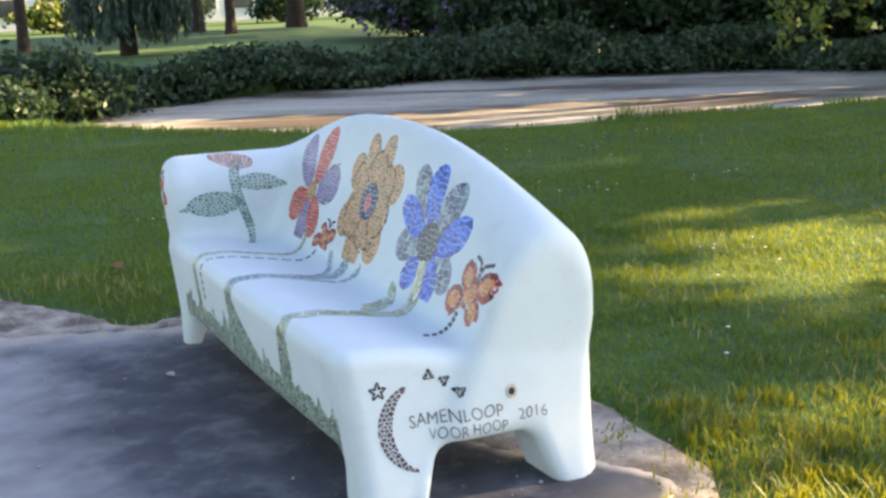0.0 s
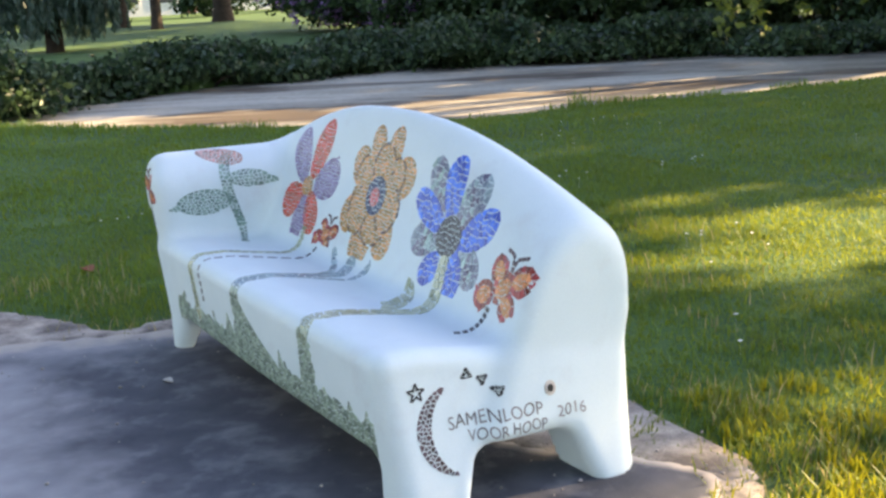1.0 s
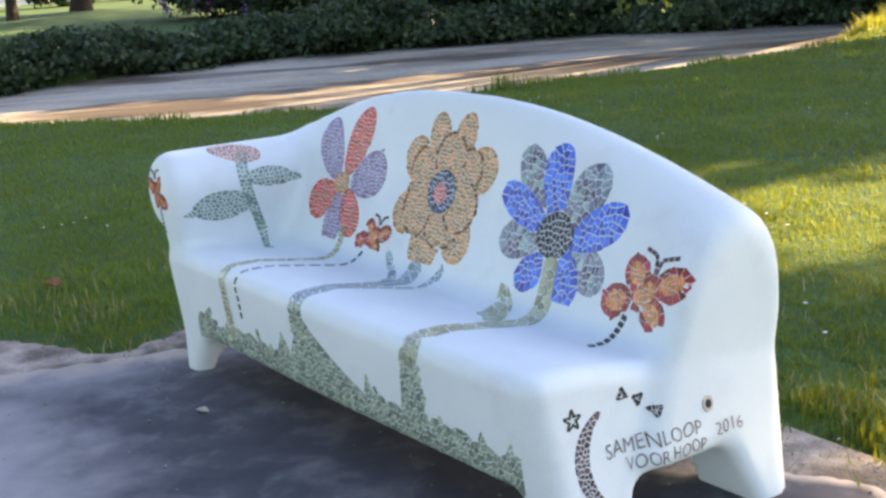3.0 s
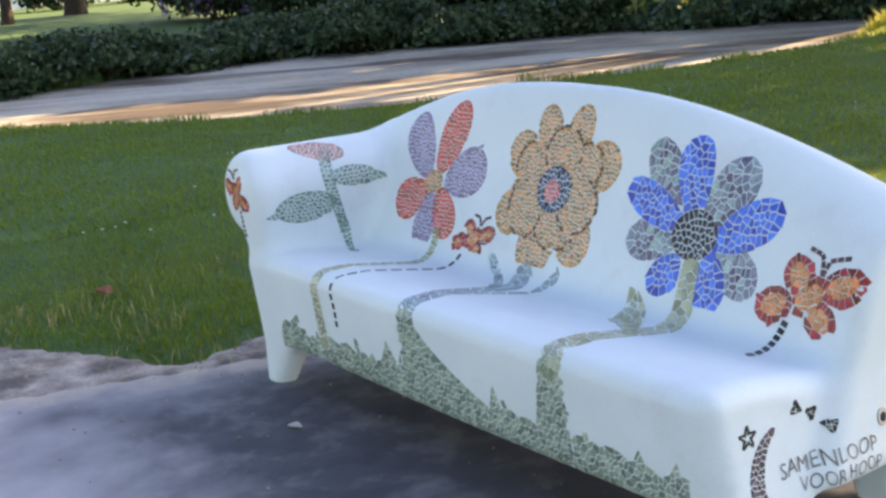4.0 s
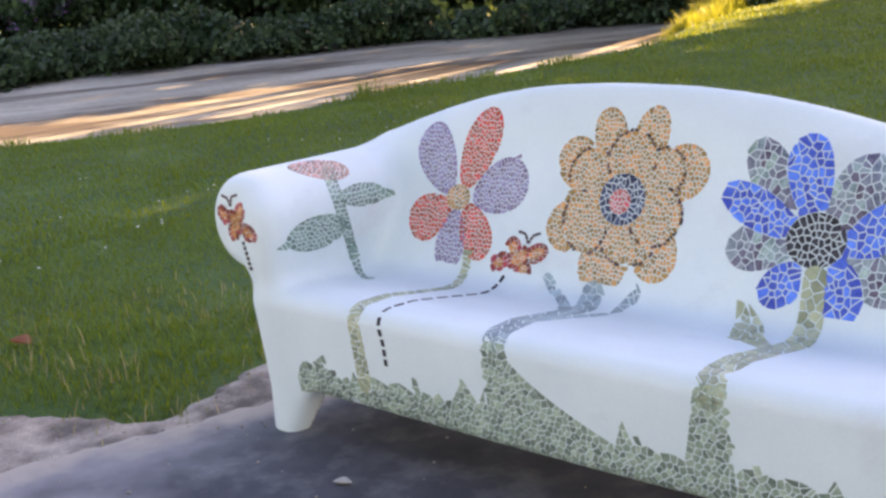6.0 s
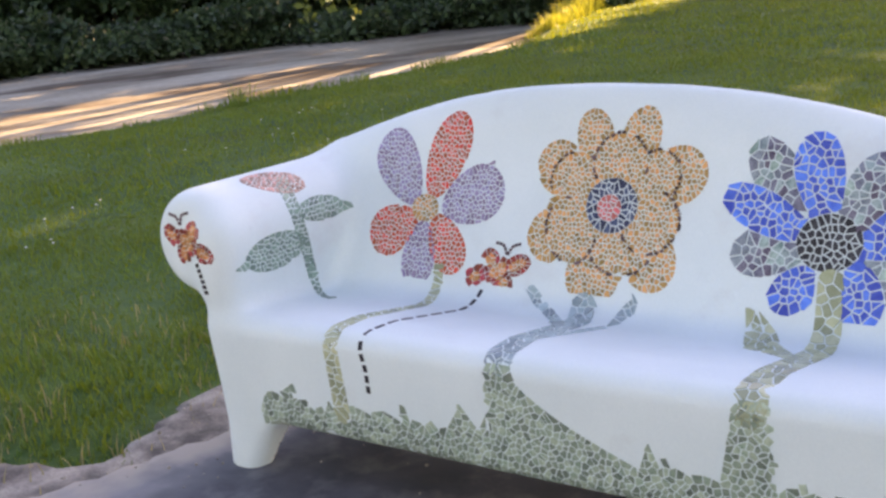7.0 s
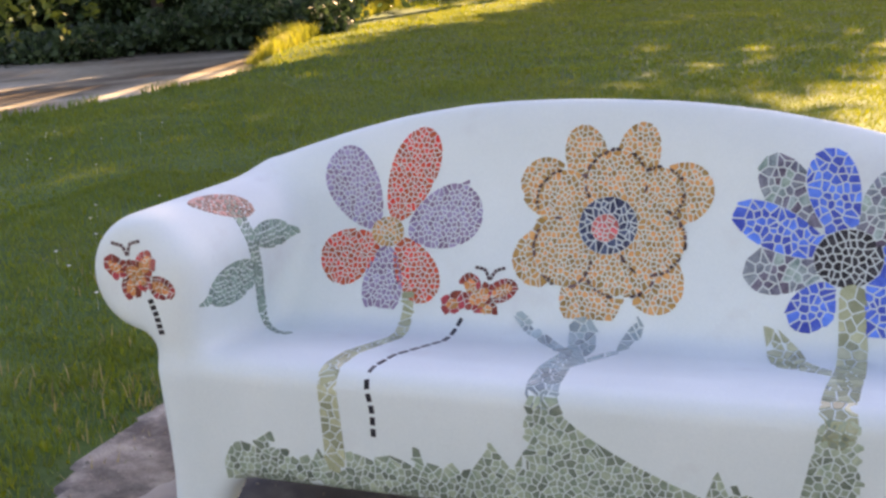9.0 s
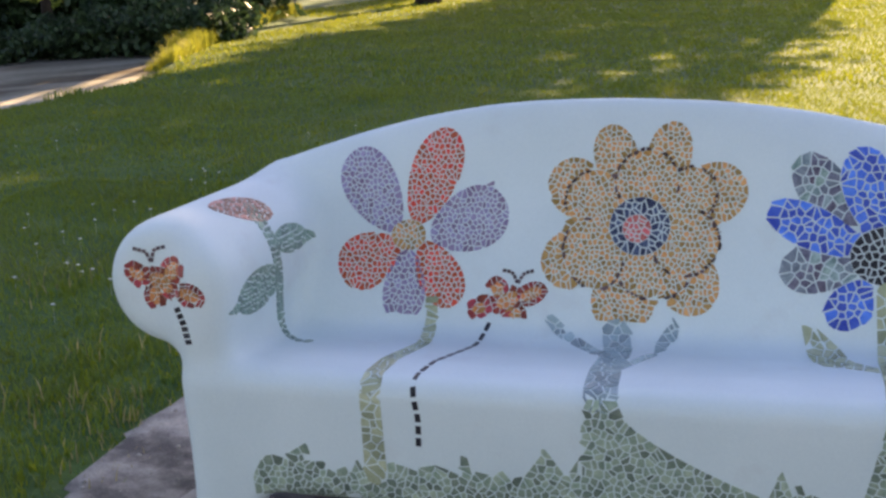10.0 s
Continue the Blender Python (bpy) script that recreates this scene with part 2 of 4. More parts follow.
def bench_field(x, y, z):
    """Distance to the surface of the bench: sloping seat block, swept back, rolled arm, four splayed feet."""
    y0 = y
    y = y - 0.033 * x - 0.0179 * np.sqrt(x * x + 0.04) + 0.0045
    flare = 0.07 * np.clip(1 - z / 0.42, 0, 1) ** 1.3
    xs = x - np.where(x > 0, flare, -0.02 * np.clip(1 - z / 0.25, 0, 1))
    yb = y - 0.105 * np.clip(0.45 - z, 0, 0.3)                 # the front leans in below the seat
    zs = z + 0.1715 * np.clip(y - 0.14, 0, 0.6)                 # the seat falls towards the back
    block = rbox(xs, yb, zs, (-1.178, 0.0, -0.04), (0.977, 0.80, 0.4896), 0.055)
    # back: leaning front face, nearly upright rear that thickens to one end, arched top
    d = x + 0.1
    ridge = 1.1428 + d * (-0.1011 + d * (-0.2954 + d * (0.083 + d * (0.0478 + d * (-0.033 + d * -0.0048)))))
    front = (0.4841 + 0.3727 * (z - 0.49) + -0.0882 * (z - 0.49) * (z - 0.9) + -0.0035 * x + -0.0374 * x * x - y) * 0.94
    rear = y0 - 0.1537 * 0.5 * (x - 0.1 + np.sqrt(d * d + 0.09)) - (0.7402 - 0.0908 * np.clip(1 - z / 0.5, 0, 1))
    back = smax(smax(front, rear, 0.06), (z - ridge) * 0.93, 0.1988)
    back = smax(back, np.maximum(xs - 1.0120, -1.22 - x), 0.055)
    # rolled arm: a lying cylinder over a panel
    roll = np.hypot(x - -1.2008 - 0.0298 * (y - 0.35), z - 0.6834 - -0.0057 * (y - 0.35)) - 0.1566
    roll = smax(roll, np.maximum(0.0069 - y, y - 0.74), 0.085)
    panel = rbox(x, yb, z, (-1.178, 0.0, -0.04), (-1.06, 0.78, 0.75), 0.05)
    arm = smin(roll, panel, 0.07)
    body = smin(smin(block, back, 0.07), arm, 0.055)
    # the hollow below, open to the front, the rear and both ends, leaves four feet
    xh = x + np.where(x < 0, 0.07, 0.0) * np.clip(1 - z / BRINK, 0, 1)          # its left feet taper downwards
    hollow = np.minimum(rbox(xh, y, z, (-1.00, -0.5, -0.5), (0.87, 1.5, BRINK), 0.045),
                        smax(np.abs(y - 0.445) - np.where(x > 0, 0.150, 0.300) - 0.062 * np.clip(1 - z / 0.175, 0, 1), z - 0.178, 0.06))
    return np.maximum(smax(body, -hollow, 0.05), -z)


def field_normal(p, e=0.003):
    x, y, z = p[:, 0], p[:, 1], p[:, 2]
    g = np.stack([bench_field(x + e, y, z) - bench_field(x - e, y, z), bench_field(x, y + e, z) - bench_field(x, y - e, z),
                  bench_field(x, y, z + e) - bench_field(x, y, z - e)], 1)
    return g / np.maximum(np.linalg.norm(g, axis=1)[:, None], 1e-9)


def onto_bench(p, way, steps=70):
    """Slides points along way (one for all, or one each) until they lie on the bench."""
    p = np.array(p, float)
    way = np.broadcast_to(np.asarray(way, float), p.shape)
    for _ in range(steps):
        p = p + way * (0.8 * np.clip(bench_field(p[:, 0], p[:, 1], p[:, 2]), -0.2, 0.2))[:, None]
    return p


def net(field, lo, hi, h):
    """Quads over the zero level of a field (surface nets), drawn onto it."""
    ax = [np.arange(a, b + h, h) for a, b in zip(lo, hi)]
    v = field(*np.meshgrid(*ax, indexing="ij"))
    ins = v < 0
    nx, ny, nz = (s - 1 for s in v.shape)
    corner = lambda a, i, j, k: a[i:i + nx, j:j + ny, k:k + nz]
    cnt = sum(corner(ins, i, j, k).astype(int) for i in (0, 1) for j in (0, 1) for k in (0, 1))
    mask = (cnt > 0) & (cnt < 8)
    ids = np.full(mask.shape, -1)
    ids[mask] = np.arange(mask.sum())
    cells = np.argwhere(mask)
    pos = np.array(lo) + (cells + 0.5) * h
    for _ in range(6):
        d = field(pos[:, 0], pos[:, 1], pos[:, 2])
        pos = pos - field_normal(pos) * np.clip(d, -h, h)[:, None]
    quads = []
    for axis in range(3):
        sl0, sl1 = [slice(None)] * 3, [slice(None)] * 3
        sl0[axis], sl1[axis] = slice(0, -1), slice(1, None)
        a, b = ins[tuple(sl0)], ins[tuple(sl1)]
        for e in np.argwhere(a != b):
            o = [(axis + 1) % 3, (axis + 2) % 3]
            if min(e[o[0]], e[o[1]]) < 1 or e[o[0]] > ids.shape[o[0]] - 1 or e[o[1]] > ids.shape[o[1]] - 1:
                continue
            c = []
            for s0, s1 in ((1, 1), (0, 1), (0, 0), (1, 0)):
                q = list(e)
                q[o[0]] -= s0
                q[o[1]] -= s1
                c.append(ids[tuple(q)])
            quads.append(c if a[tuple(e)] else c[::-1])
    return pos, quads

# ---- ground, pavement, pond ----
POND = [(-12.7, 1.3), (-11.35, 2.3), (-9.8, 3.6), (-8.9, 4.8), (-8.55, 6.2), (-8.25, 7.7), (-8.1, 9.3), (-8.05, 11.0), (-8.2, 12.4), (-8.85, 13.8), (-10.6, 16.8),
        (-13.1, 16.6), (-15.4, 14.9), (-17.2, 12.6), (-18.4, 9.9), (-18.7, 8.0), (-18.3, 5.9), (-17.2, 3.6), (-16.2, 1.6), (-14.4, 0.8)]


def rounded(points, n=8):
    """A closed curve through points."""
    out, k = [], len(points)
    for i in range(k):
        p0, p1, p2, p3 = (np.array(points[(i + j) % k], float) for j in (-1, 0, 1, 2))
        for s in range(n):
            t = s / n
            out.append(0.5 * (2 * p1 + (p2 - p0) * t + (2 * p0 - 5 * p1 + 4 * p2 - p3) * t * t + (3 * p1 - p0 - 3 * p2 + p3) * t ** 3))
    return np.array(out)


def signed(px, py, loop):
    """Distance from points to a closed loop, minus inside."""
    px, py = np.asarray(px, float), np.asarray(py, float)
    best, inside = np.full(px.shape, 1e9), np.zeros(px.shape, bool)
    for a, b in zip(loop, np.roll(loop, -1, 0)):
        e = b - a
        t = np.clip(((px - a[0]) * e[0] + (py - a[1]) * e[1]) / (e @ e + 1e-12), 0, 1)
        best = np.minimum(best, np.hypot(px - a[0] - t * e[0], py - a[1] - t * e[1]))
        cross = ((a[1] > py) != (b[1] > py)) & (px < (b[0] - a[0]) * (py - a[1]) / (b[1] - a[1] + 1e-12) + a[0])
        inside ^= cross
    return np.where(inside, -best, best)


pond_loop = rounded(POND, 5)
PAD = [(-1.62, -0.15), (-1.74, 0.3), (-1.74, 1.0), (-1.3, 1.24), (0.0, 1.22), (0.9, 1.22), (1.35, 1.12), (1.75, 0.75), (2.6, 0.45), (4.5, 0.3),
       (9.0, 0.0), (9.0, -9.0), (-9.0, -9.0), (-7.0, -2.6), (-4.6, -1.6), (-3.2, -1.0), (-2.5, -0.68), (-2.0, -0.35)]
pad_loop = rounded(PAD, 6)
SOIL = [(-1.5, -0.2), (-1.35, 0.3), (-1.2, 0.58), (0.5, 0.6), (0.98, 0.92), (1.3, 1.0), (1.62, 0.66), (2.5, 0.2), (4.5, 0.0), (8.5, -0.3), (8.5, -8.5), (-4.0, -8.5),
        (-3.2, -3.0), (-2.2, -1.6), (-1.75, -0.9)]
soil_loop = rounded(SOIL, 6)


def wavy(x, y, s, seed=0.0):
    return np.array([noise.noise((a * s + seed, b * s - seed, seed)) for a, b in zip(np.ravel(x), np.ravel(y))]).reshape(np.shape(x))


def ground_height(x, y):
    d = signed(x, y, pond_loop)
    z = -0.1 * np.clip(1 - d / 2.5, 0, 1) ** 2
    z = z - 0.45 * np.clip(0.15 - d, 0, 0.6) / 0.6
    pad = signed(x, y, pad_loop)
    return np.where(pad < 0.1, -0.03 * np.clip(0.1 - pad, 0, 0.1) / 0.1, z + 0.012 * np.sin(x * 2.1) * np.cos(y * 1.7))


gx = np.concatenate([[-900, -400, -200, -110], np.arange(-75, -24, 1.5), np.arange(-24, 9, 0.2), np.arange(9, 40, 3.0), [60, 120, 300, 900]])
gy = np.concatenate([[-900, -300, -100, -40], np.arange(-16, -3, 1.5), np.arange(-3, 22, 0.2), np.arange(22, 80, 2.5), [110, 200, 400, 900]])
GX, GY = np.meshgrid(gx, gy, indexing="ij")
GZ = ground_height(GX, GY)
gi = np.arange(GX.size).reshape(GX.shape)
quads = np.stack([gi[:-1, :-1], gi[1:, :-1], gi[1:, 1:], gi[:-1, 1:]], -1).reshape(-1, 4)
ground = new("ground", quick_mesh("ground", np.stack([GX, GY, GZ], -1).reshape(-1, 3), quads, M["lawn"], True))
tagged(ground, "mown green lawn with patchy shade, sloping to a pond", "lawn", kind="structure")


def sheet(name, loop, z, mat, step, rough_z, label, category, thick=0.0):
    """A flat sheet inside a loop, gridded, with a slightly uneven top and a ragged edge."""
    lo, hi = loop.min(0), loop.max(0)
    xs, ys = np.arange(lo[0], hi[0] + step, step), np.arange(lo[1], hi[1] + step, step)
    X, Y = np.meshgrid(xs, ys, indexing="ij")
    D = signed(X, Y, loop)
    # pull the outer ring of the grid onto the loop
    keep = D < 0
    idx = np.arange(X.size).reshape(X.shape)
    cell = keep[:-1, :-1] | keep[1:, :-1] | keep[1:, 1:] | keep[:-1, 1:]
    e = 0.01
    gxd, gyd = (signed(X + e, Y, loop) - D) / e, (signed(X, Y + e, loop) - D) / e
    ragged = 0.03 * np.sin(X * 23 + 2 * np.sin(Y * 17)) * np.sin(Y * 29 + X * 7)
    out = D > 0
    X, Y = np.where(out, X - gxd * (D - ragged), X), np.where(out, Y - gyd * (D - ragged), Y)
    Z = np.where(out, z - thick, z) + rough_z * np.sin(X * 5.3 + np.sin(Y * 3.1)) * np.cos(Y * 4.7)
    q = np.stack([idx[:-1, :-1], idx[1:, :-1], idx[1:, 1:], idx[:-1, 1:]], -1)[cell]
    ob = new(name, quick_mesh(name, np.stack([X, Y, Z], -1).reshape(-1, 3), q, mat, True))
    dust = ob.data.attributes.new("dust", "FLOAT", "POINT")
    dust.data.foreach_set("value", np.clip(1 + D / np.where(X > 0, 0.13, 0.32), 0, 1).astype(np.float32).ravel())
    # grows to the left of the bench and in front of it
    pallor = ob.data.attributes.new("pallor", "FLOAT", "POINT")
    pallor.data.foreach_set("value", np.clip(np.maximum((-X - 0.9) / 1.0, (-Y - 0.3) / 0.85), 0, 1).astype(np.float32).ravel())
    return tagged(ob, label, category, kind="structure")


sheet("dirt_border", pad_loop, 0.0, M["sand"], 0.05, 0.004, "trodden sandy soil between pavement and grass", "dirt", 0.03)
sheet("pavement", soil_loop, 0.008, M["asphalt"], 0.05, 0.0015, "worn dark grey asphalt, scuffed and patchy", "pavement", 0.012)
water = new("pond", mesh("pond", [(x, y, -0.22) for x, y in rounded(POND, 8)], [range(len(POND) * 8)], M["water"]))
tagged(water, "still brown pond covered with pollen and duckweed", "pond", kind="structure")

# ---- the bench ----
bench = thing("mosaic_bench", "white moulded concrete sofa bench with flower mosaics, on asphalt", "bench")
bv, bq = net(bench_field, (-1.42, -0.12, -0.02), (1.18, 1.02, 1.12), 0.0135)
part("body", mesh("body", bv, bq, M["bench"], True), bench)

# ---- mosaics on the bench: broken tiles set in patterns ----
def tile_paint(name, low, high, rough=0.3, spread=0.3, metal=0.0, per="island", hue=0.03):
    m = surface(name, low, high, 40.0, rough, 200, 0.15, 0.001, per=per, spread=spread, spec=0.5, hue_shift=hue)
    m.node_tree.nodes["Principled BSDF"].inputs["Metallic"].default_value = metal
    return m


T = {
    "gold": tile_paint("ochre_tile", (0.54, 0.27, 0.075), (0.68, 0.41, 0.16), spread=0.45),
    "red": tile_paint("red_tile", (0.64, 0.075, 0.035), (0.78, 0.14, 0.065), spread=0.35),
    "lilac": tile_paint("lilac_tile", (0.27, 0.21, 0.38), (0.40, 0.32, 0.48), spread=0.35, hue=0.12),
    "blue": tile_paint("blue_tile", (0.04, 0.115, 0.60), (0.095, 0.225, 0.78), spread=0.35, per="object"),
    "dark": tile_paint("dark_pearl_tile", (0.13, 0.16, 0.21), (0.36, 0.41, 0.48), 0.34, 0.55, 0.25, hue=0.30),
    "core": tile_paint("black_tile", (0.03, 0.03, 0.04), (0.07, 0.07, 0.08), 0.25, 0.4, per="object"),
    "navy": tile_paint("navy_tile", (0.03, 0.045, 0.10), (0.09, 0.12, 0.22), spread=0.5),
    "pink": tile_paint("rose_tile", (0.66, 0.12, 0.12), (0.78, 0.25, 0.22), spread=0.3),
    "blush": tile_paint("faded_rose_tile", (0.50, 0.26, 0.20), (0.70, 0.42, 0.34), spread=0.4),
    "green": tile_paint("grass_green_tile", (0.19, 0.275, 0.21), (0.36, 0.44, 0.33), 0.35, 0.5),
    "olive": tile_paint("olive_tile", (0.35, 0.39, 0.24), (0.48, 0.52, 0.35), 0.25, 0.3),
    "sage": tile_paint("sage_tile", (0.16, 0.28, 0.23), (0.26, 0.38, 0.31), 0.3, 0.3),
    "teal": tile_paint("grey_teal_tile", (0.27, 0.38, 0.41), (0.38, 0.49, 0.52), 0.25, 0.3),
    "orange": tile_paint("orange_tile", (0.62, 0.22, 0.07), (0.75, 0.36, 0.14), spread=0.3),
    "wine": tile_paint("wine_red_tile", (0.22, 0.03, 0.035), (0.50, 0.08, 0.06), spread=0.5),
    "black": tile_paint("black_chip", (0.012, 0.012, 0.016), (0.03, 0.03, 0.035), 0.3, 0.3),
    "mauve": tile_paint("dark_mauve_tile", (0.05, 0.03, 0.04), (0.16, 0.10, 0.11), 0.3, 0.5),
    "ivory": tile_paint("stained_plaster", (0.50, 0.44, 0.36), (0.66, 0.62, 0.55), 0.7, 0.1),
    "grey": tile_paint("grey_lettering", (0.16, 0.15, 0.15), (0.30, 0.28, 0.28), 0.5, 0.3),
}
for glazed in ("olive", "teal", "sage"):             # a glassy glaze over the stems and leaves
    glaze = T[glazed].node_tree.nodes["Principled BSDF"]
    glaze.inputs["Specular IOR Level"].default_value, glaze.inputs["Coat Weight"].default_value, glaze.inputs["Coat Roughness"].default_value = 0.6, 0.4, 0.2
FRONT = ((1, 0, 0), (0, 0, 1), (0, 1, 0), (0, -1.0, 0))            # u, v, the way onto the bench, start
SEAT = ((1, 0, 0), (0, 0.7071, 0.7071), (0, 0.7071, -0.7071), (0, -0.6, 0.6))
ARM = ((0.6, 0.8, 0), (0, 0, 1), (-0.8, 0.6, 0), (0.8, -0.6, 0))
ARM_FOOT = ((0.6, 0.8, 0), (-0.5657, 0.4243, 0.7071), (-0.5657, 0.4243, -0.7071), (0.792, -0.594, 0.990))
END = ((0, 1, 0), (0, 0, 1), (-1, 0, 0), (1.6, 0, 0))
TOP = ((1, 0, 0), (0, 1, 0), (0, 0, -1), (0, 0, 1.3))


def oval(cu, cv, a, b, deg, drop=0.0):
    """Distance to an ellipse; drop narrows it towards its inner end, as a petal does."""
    ca, sa = math.cos(radians(deg)), math.sin(radians(deg))

    def d(u, v):
        x, y = (u - cu) * ca + (v - cv) * sa, -(u - cu) * sa + (v - cv) * ca
        bb = b * (1 + drop * np.clip(x / a, -1, 1))
        k0 = np.hypot(x / a, y / bb)
        k1 = np.hypot(x / a ** 2, y / bb ** 2) + 1e-9
        return k0 * (k0 - 1) / k1
    return d


def stroke(points, r0, r1=None):
    """Distance to a band along points, r0 half wide at its start and r1 at its end."""
    r1 = r0 if r1 is None else r1

    def d(u, v):
        best, n = None, len(points) - 1
        for i in range(n):
            a, b = np.array(points[i], float), np.array(points[i + 1], float)
            e = b - a
            t = np.clip(((u - a[0]) * e[0] + (v - a[1]) * e[1]) / (e @ e), 0, 1)
            q = np.hypot(u - a[0] - t * e[0], v - a[1] - t * e[1]) - (r0 + (r1 - r0) * (i + t) / n)
            best = q if best is None else np.minimum(best, q)
        return best
    return d


def union(*fs):
    return lambda u, v: np.minimum.reduce([f(u, v) for f in fs])


def minus(f, *gs, gap=0.002):
    return lambda u, v: np.maximum.reduce([f(u, v)] + [gap - g(u, v) for g in gs])


def clip(poly, px, py, nx, ny):
    """The part of a polygon on the inner side of a line through p with outward normal n."""
    out = []
    ds = [(x - px) * nx + (y - py) * ny for x, y in poly]
    for i in range(len(poly)):
        j = (i + 1) % len(poly)
        if ds[i] <= 0:
            out.append(poly[i])
        if (ds[i] < 0) != (ds[j] < 0) and ds[i] != ds[j]:
            t = ds[i] / (ds[i] - ds[j])
            out.append((poly[i][0] + t * (poly[j][0] - poly[i][0]), poly[i][1] + t * (poly[j][1] - poly[i][1])))
    return out


def shards(f, lo, hi, pitch, grout, rng, squash=1.0):
    """Irregular broken-tile polygons that fill the region f < 0."""
    nu, nv = int((hi[0] - lo[0]) / pitch) + 3, int((hi[1] - lo[1]) / pitch) + 3
    I, J = np.meshgrid(np.arange(nu), np.arange(nv), indexing="ij")
    su = lo[0] + (I - 0.5 + 0.5 * (J % 2) + rng.uniform(-0.42, 0.42, I.shape)) * pitch
    sv = lo[1] + (J - 0.5 + rng.uniform(-0.42, 0.42, I.shape)) * pitch * squash
    fd = f(su, sv)
    e = 1e-4
    gu, gv = (f(su + e, sv) - f(su - e, sv)) / (2 * e), (f(su, sv + e) - f(su, sv - e)) / (2 * e)
    gl = np.hypot(gu, gv) + 1e-9
    polys = []
    for i in range(nu):
        for j in range(nv):
            if fd[i, j] > -0.12 * pitch:
                continue
            x, y, r = su[i, j], sv[i, j], pitch * 1.3
            poly = [(x - r, y - r), (x + r, y - r), (x + r, y + r), (x - r, y + r)]
            for di in (-2, -1, 0, 1, 2):
                for dj in (-2, -1, 0, 1, 2):
                    a, b = i + di, j + dj
                    if (di or dj) and 0 <= a < nu and 0 <= b < nv and (fd[a, b] < -0.12 * pitch or fd[a, b] > pitch * 0.9):
                        dx, dy = su[a, b] - x, sv[a, b] - y
                        dl = math.hypot(dx, dy) + 1e-9
                        dx, dy = dx / dl, dy / dl
                        m = dl / 2 - grout / 2
                        poly = clip(poly, x + dx * m, y + dy * m, dx, dy)
            dist = -fd[i, j] / max(gl[i, j], 0.5)
            if dist < pitch * 1.6:
                nx, ny = gu[i, j] / gl[i, j], gv[i, j] / gl[i, j]
                poly = clip(poly, x + nx * dist, y + ny * dist, nx, ny)
            if len(poly) > 2:
                area = abs(sum(p[0] * q[1] - q[0] * p[1] for p, q in zip(poly, poly[1:] + poly[:1]))) / 2
                if area > 0.06 * pitch * pitch:
                    polys.append(poly)
    return polys


def lay(polys, plane, proud=0.0022):
    """Polygons of a plane laid onto the bench: a list of (verts, faces), one for each tile."""
    U, V, way, start = (np.array(a, float) for a in plane)
    flat = np.array([q for p in polys for q in p])
    pts = start + flat[:, :1] * U + flat[:, 1:] * V
    pts = onto_bench(pts, way)
    nrm = field_normal(pts)
    top, low = pts + nrm * proud, pts - nrm * 0.002
    out, k = [], 0
    for p in polys:
        n = len(p)
        c, m = top[k:k + n].mean(0), top[k:k + n]
        ring = c + (m - c) * 0.93
        verts = np.concatenate([ring, m - nrm[k:k + n] * 0.0007, low[k:k + n]])
        faces = [tuple(range(n))]
        for a in range(n):
            b = (a + 1) % n
            faces += [(n + a, n + b, b, a), (2 * n + a, 2 * n + b, n + b, n + a)]
        if np.dot(np.cross(m[1] - m[0], m[2] - m[0]), nrm[k]) < 0:
            faces = [f[::-1] for f in faces]
        out.append((verts, faces))
        k += n
    return out


mosaic_rng = np.random.default_rng(11)


def mosaic(name, f, bounds, pitch, paint, plane=FRONT, grout=0.0039, single=False, label="", squash=1.0, proud=0.0022):
    """A patch of tiles on the bench, as one part, or with each tile a part of its own."""
    if plane is FRONT and bounds[1][1] > 0.5:        # stop above the fillet of the seat
        g = f
        f = lambda u, v: np.maximum(g(u, v), 0.500 - v)
    elif plane is FRONT:                             # and below the rounded edge of the seat
        h = f
        f = lambda u, v: np.maximum(h(u, v), v - 0.478)
    polys = shards(f, bounds[0], bounds[1], pitch, grout, mosaic_rng, squash)
    if not polys:
        return
    tiles = lay(polys, plane, proud)
    if single:
        for v, fs in tiles:
            part("tile", mesh("tile", v, fs, T[paint]), bench)
        return
    vs, fs = [], []
    for v, f2 in tiles:
        fs += [tuple(i + len(vs) for i in q) for q in f2]
        vs += [tuple(q) for q in v]
    return tagged(part(name, mesh(name, vs, fs, T[paint]), bench, label), kind="stuff")


def around(cu, cv, r):
    return ((cu - r, cv - r), (cu + r, cv + r))


# five-petalled flower
rc = oval(-0.765, 0.697, 0.046, 0.038, 0)
mosaic("flower_centre", rc, around(-0.765, 0.697, 0.06), 0.0125, "gold", grout=0.0036, label="ochre tiled flower centre")
for cu, cv, a, b, deg, paint in ((-0.707, 0.846, 0.127, 0.066, 72, "red"), (-0.869, 0.809, 0.121, 0.070, 125, "lilac"), (-0.604, 0.735, 0.108, 0.078, 24, "lilac"),
                                 (-0.869, 0.635, 0.086, 0.069, -152, "red"), (-0.767, 0.570, 0.090, 0.056, -92, "lilac"), (-0.678, 0.602, 0.092, 0.056, -56, "red")):
    petal = oval(cu, cv, a, b, deg, 0.22)
    if cu == -0.604:                                 # this one ends in a point
        petal = union(petal, stroke([(-0.585, 0.785), (-0.545, 0.832)], 0.030, 0.003))
    mosaic(paint + "_petal", minus(petal, rc), around(cu, cv, 0.14), 0.0132, paint, grout=0.0036, label=f"{paint} mosaic petal")

# ochre double flower: a ring of outer petals, inner petals outlined with dark chips, a navy ring and a rose heart
GU, GV = -0.163, 0.726
heart, ring = oval(GU, GV - 0.002, 0.035, 0.033, 0), oval(GU + 0.007, GV + 0.004, 0.076, 0.070, 0)
